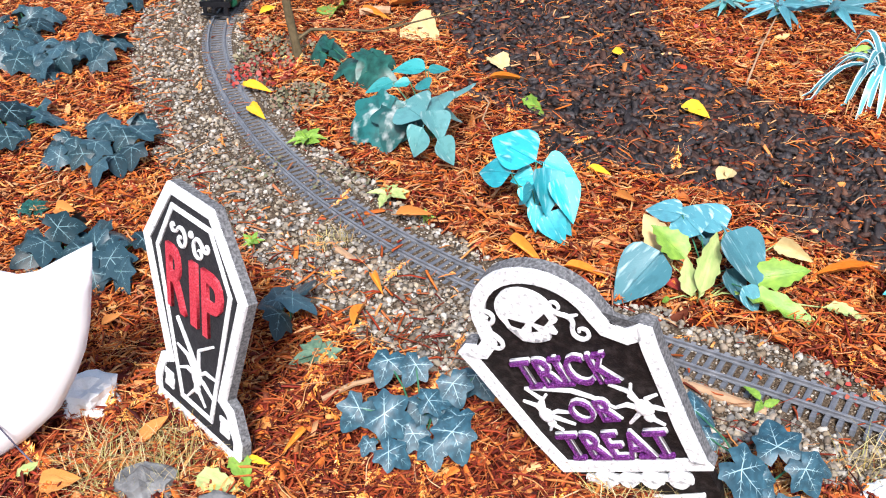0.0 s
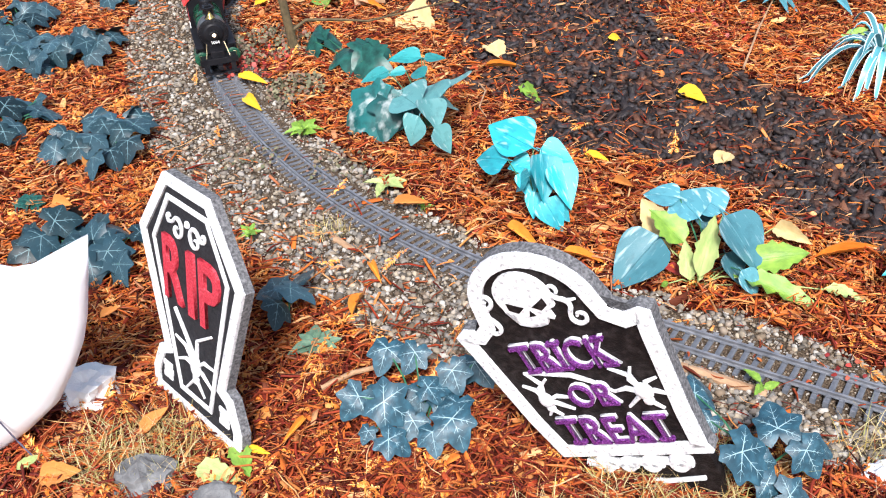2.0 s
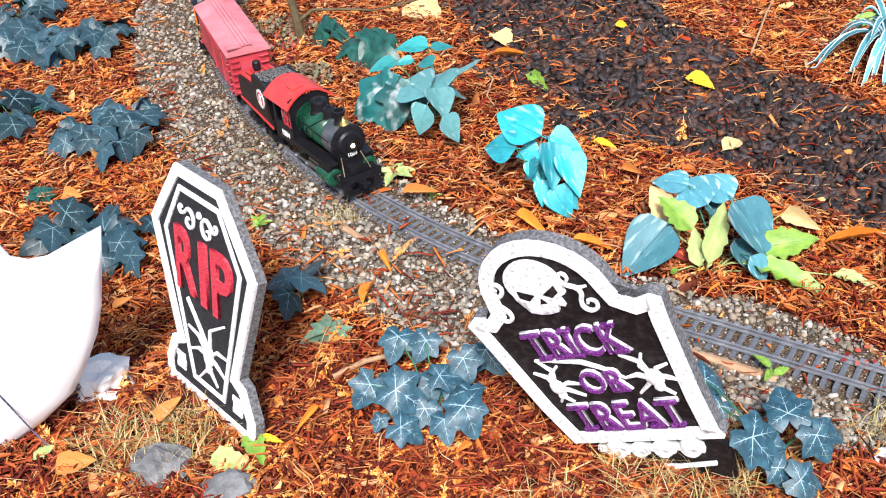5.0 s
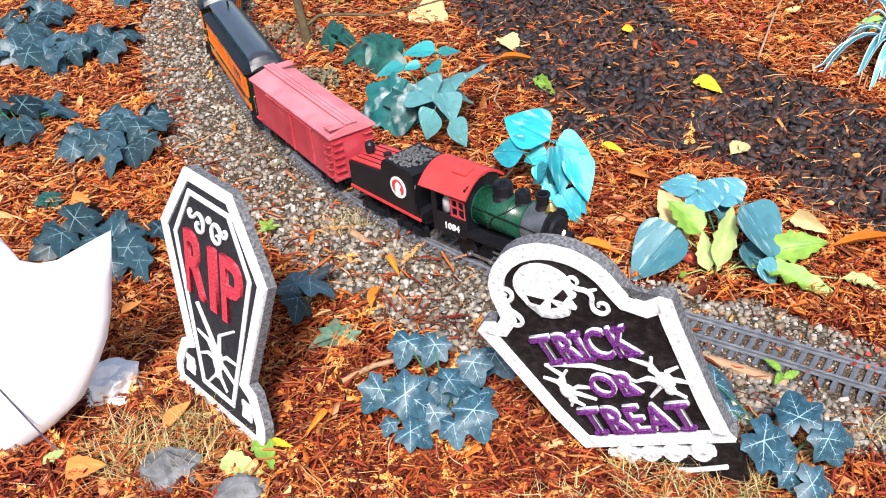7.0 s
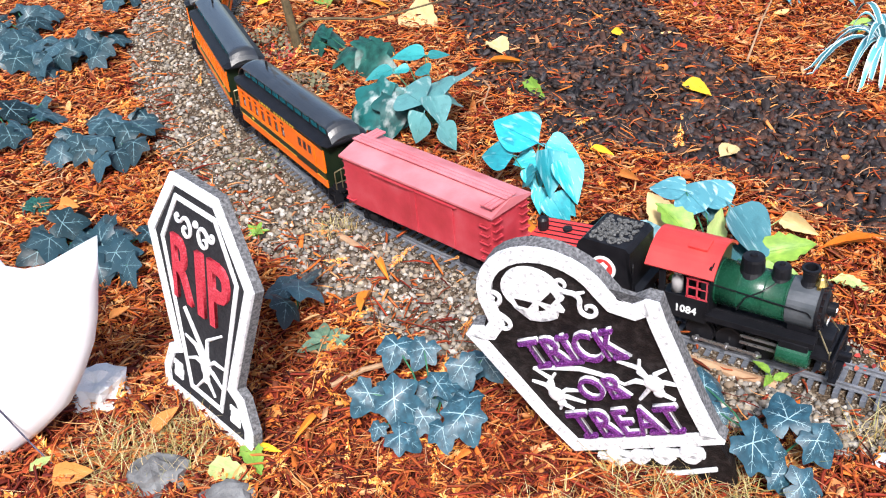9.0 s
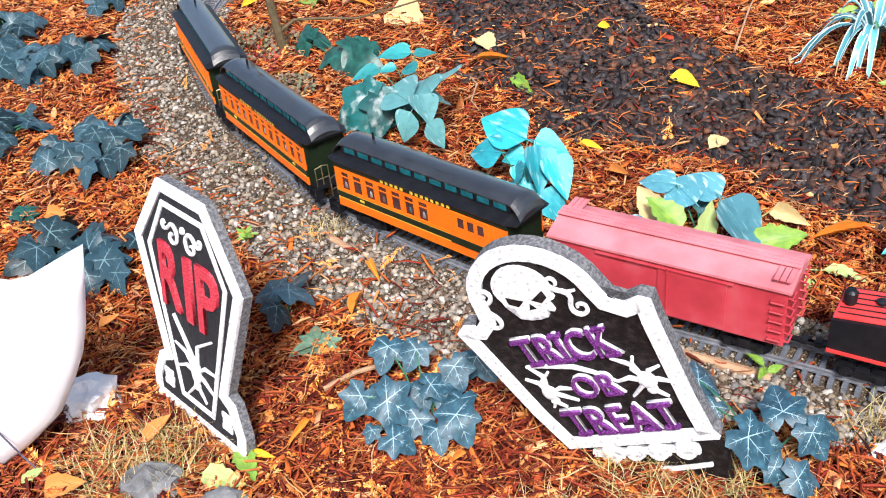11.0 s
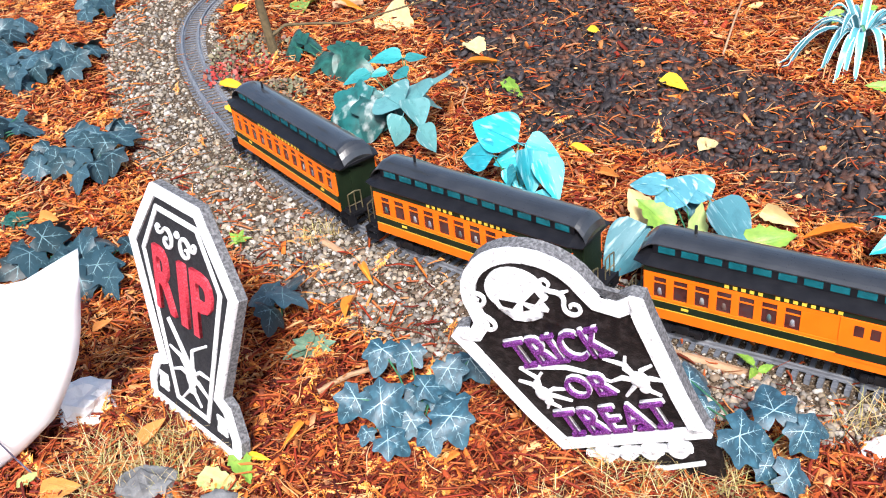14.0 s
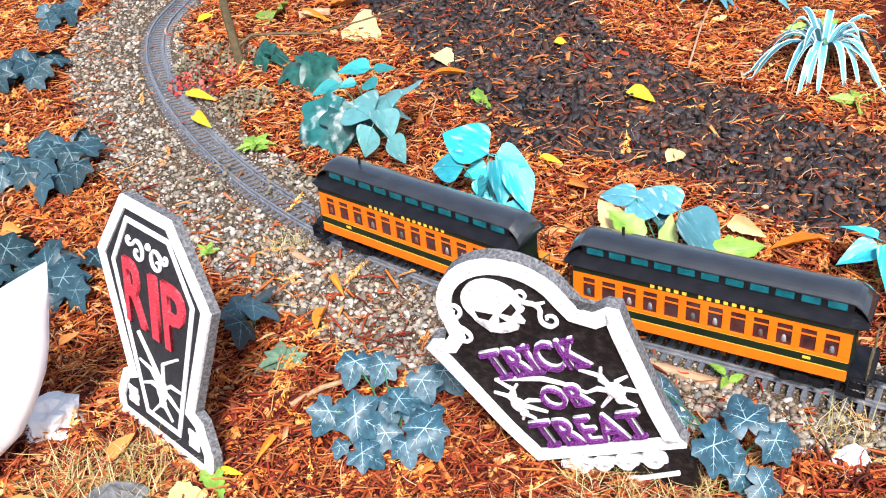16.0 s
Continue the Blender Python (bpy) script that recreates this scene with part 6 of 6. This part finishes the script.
    top = [(-0.454, 0.343), (-0.494, 0.324), (-0.538, 0.303), (-0.565, 0.300), (-0.588, 0.308), (-0.602, 0.345), (-0.625, 0.43), (-0.66, 0.47), (-0.75, 0.40), (-0.84, 0.27), (-0.88, 0.14), (-0.86, 0.03), (-0.79, -0.03)]
    low = [(-0.70, -0.03), (-0.663, -0.006), (-0.615, 0.029), (-0.564, 0.073), (-0.527, 0.131), (-0.503, 0.175), (-0.486, 0.220), (-0.469, 0.282)]
    ol = [(x - base.x, z) for x, z in top + low]
    cx, cz = -0.01, 0.17
    bm = bmesh.new()
    rings_ = []
    for f, d in ((1.0, 0.0), (0.985, 0.010), (0.93, 0.020), (0.8, 0.032), (0.55, 0.042), (0.25, 0.046)):
        rings_.append((f, d))
    for sg in (-1, 1):
        prev = None
        for f, d in rings_:
            cur = [bm.verts.new((cx + (x - cx) * f, sg * d, cz + (z - cz) * f)) for x, z in ol]
            if prev:
                for k in range(len(ol)):
                    bm.faces.new((prev[k], prev[(k + 1) % len(ol)], cur[(k + 1) % len(ol)], cur[k]))
            prev = cur
        bm.faces.new(prev)
    bmesh.ops.remove_doubles(bm, verts=bm.verts, dist=1e-5)
    gh = tagged(new("white_prop"), "white stuffed fabric decoration with two horns, staked in mulch", "decoration")
    gh.location = base
    part("cushion", bm, M_PLUSH, gh, smooth=True)
    part("tether", tube([(-0.06, -0.052, 0.25), (0.0, -0.050, 0.16), (0.036, -0.040, 0.035), (0.06, -0.05, 0.0)], 0.0013, 5), M_THREAD, gh, "thin dark tether cord")
    # grass tufts
    for x, y, n, hgt, rad_, lb in ((-0.46, 1.065, 620, 0.046, 0.12, "dry yellow grass tuft in mulch"), (0.295, 0.925, 420, 0.055, 0.12, "green and dry grass tuft before the tombstone"), (-0.215, 1.640, 70, 0.032, 0.045, "small dry grass tuft in gravel"), (0.575, 0.985, 90, 0.05, 0.06, "dry yellow grass tuft beside the track"), (-0.42, 1.13, 80, 0.03, 0.06, "dry yellow grass tuft in mulch"), (0.09, 0.90, 60, 0.04, 0.05, "dry yellow grass tuft in mulch")):
        bm = bmesh.new()
        for i in range(n):
            a, r = rnd.uniform(0, 6.3), rad_ * math.sqrt(rnd.random())
            px, py = r * math.cos(a), 0.6 * r * math.sin(a)
            ln, az = hgt * rnd.uniform(0.5, 1.4), rnd.uniform(0, 6.3)
            sp_ = rnd.uniform(0.3, 1.3)
            w = 0.0010
            prev = None
            for u in (0, 0.35, 0.7, 1.0):
                q = Vector((px + ln * sp_ * u * u * math.cos(az), py + ln * sp_ * u * u * math.sin(az), ln * (u - 0.35 * sp_ * u * u)))
                cur = [bm.verts.new(q + Vector((s * w * (1.05 - u) * -math.sin(az), s * w * (1.05 - u) * math.cos(az), 0.0))) for s in (-1, 1)]
                if prev:
                    bm.faces.new((prev[0], prev[1], cur[1], cur[0]))
                prev = cur
        tagged(part("grass_tuft", bm, M_GRASS), lb, "grass", kind="stuff").location = (x, y, gz(x, y) - 0.002)
    # low sprigs and red leaflets near the sapling
    V = [(0, -0.3, 0), (0.5, -0.5, 0.35), (1, 0, 0.3), (0.5, 0.5, 0.35), (0, 0.3, 0)]
    for cx_, cy_, n, rad_, m, L, hz, nm, lb in ((-0.33, 2.31, 420, 0.075, M_SAGE, 0.010, 0.035, "low_shrub", "low grey-green ground cover shrub"), (-0.42, 2.62, 520, 0.12, M_SAGE, 0.010, 0.03, "low_shrub", "low grey-red ground cover shrub"), (-0.44, 2.50, 240, 0.10, M_REDLEAF, 0.011, 0.02, "red_leaflets", "small red leaflets under the sapling"), (0.62, 1.15, 26, 0.06, M_REDLEAF, 0.008, 0.008, "red_leaflets", "small red leaflets beside the track"), (0.80, 2.55, 60, 0.12, M_REDLEAF, 0.012, 0.01, "red_leaflets", "small red leaflets on the mulch"), (-0.40, 1.98, 90, 0.07, M_SAGE, 0.008, 0.012, "low_shrub", "low grey-red ground cover shrub"), (-0.20, 1.90, 110, 0.08, M_SAGE, 0.008, 0.015, "low_shrub", "low grey-red ground cover shrub")):
        a, r = RNG.random(n) * 6.3, rad_ * np.sqrt(RNG.random(n))
        x, y = cx_ + r * np.cos(a), cy_ + r * np.sin(a)
        P = np.stack([x, y, ground_z(x, y) + 0.005 + hz * RNG.random(n) * (1 - 0.7 * (r / rad_) ** 2)], 1)
        l = L * RNG.uniform(0.6, 1.3, n)
        R = scaled(turns(RNG.random(n) * 6.3, RNG.normal(0, 0.6, n), RNG.normal(-0.2, 0.6, n)), l, l, l)
        batch(nm, V, [(0, 1, 2, 3, 4)], R, P, m, lb, "ground cover")


oddments()


# ---- what moves ----
NOSE = ((0, 0.194), (1, 0.466), (2, 0.739), (3, 1.017), (4, 1.294), (6, 1.804), (7, 2.036), (8, 2.254), (9, 2.469), (10, 2.706), (11, 2.942), (12, 3.164), (13, 3.370), (14, 3.566), (15, 3.776), (16, 4.0))
PACE = 0.0269


def nose(t):
    ts, v = zip(*NOSE)
    return float(np.interp(t, ts, v))


def on_line(front, rear):
    """The pose of a car whose two pivots stand at these places along the track."""
    a, b = (line(1.3 + (1 - math.sqrt(1 - 4 * PACE * (q - 1.3))) / (2 * PACE)) for q in (front, rear))
    d = a - b
    return Matrix.Translation((a + b) / 2) @ pose(0, 0, 0, 0, 0, math.degrees(math.atan2(d.y, d.x)))


def motions():
    times = [i * 0.25 for i in range(65)]
    cars = ((ENGINE, -0.157, 0.060, -0.165), (TENDER, -0.390, 0.055, -0.1025), (BOXCAR, -0.715, 0.125, 0), (COMBINE, -1.1600, 0.145, 0), (COACH, -1.6595, 0.145, 0), (COACH_LAST, -2.1570, 0.145, 0))
    for car, mid, half, shift in cars:
        walk(car, [(t, on_line(nose(t) + mid + half, nose(t) + mid - half) @ Matrix.Translation((-shift, 0, 0))) for t in times])
    fine = [i * 0.1 for i in range(161)]
    for wheel in DRIVERS:
        o = wheel.matrix_basis.translation.copy()
        walk(wheel, [(t, Matrix.Translation(o) @ Matrix.Rotation(nose(t) / 0.0215, 4, "Y")) for t in fine])
    for r, sg in RODS:
        walk(r, [(t, Matrix.Translation((-0.165 + 0.010 * math.cos(nose(t) / 0.0215), sg * 0.034, 0.0215 - 0.010 * math.sin(nose(t) / 0.0215)))) for t in fine])


motions()
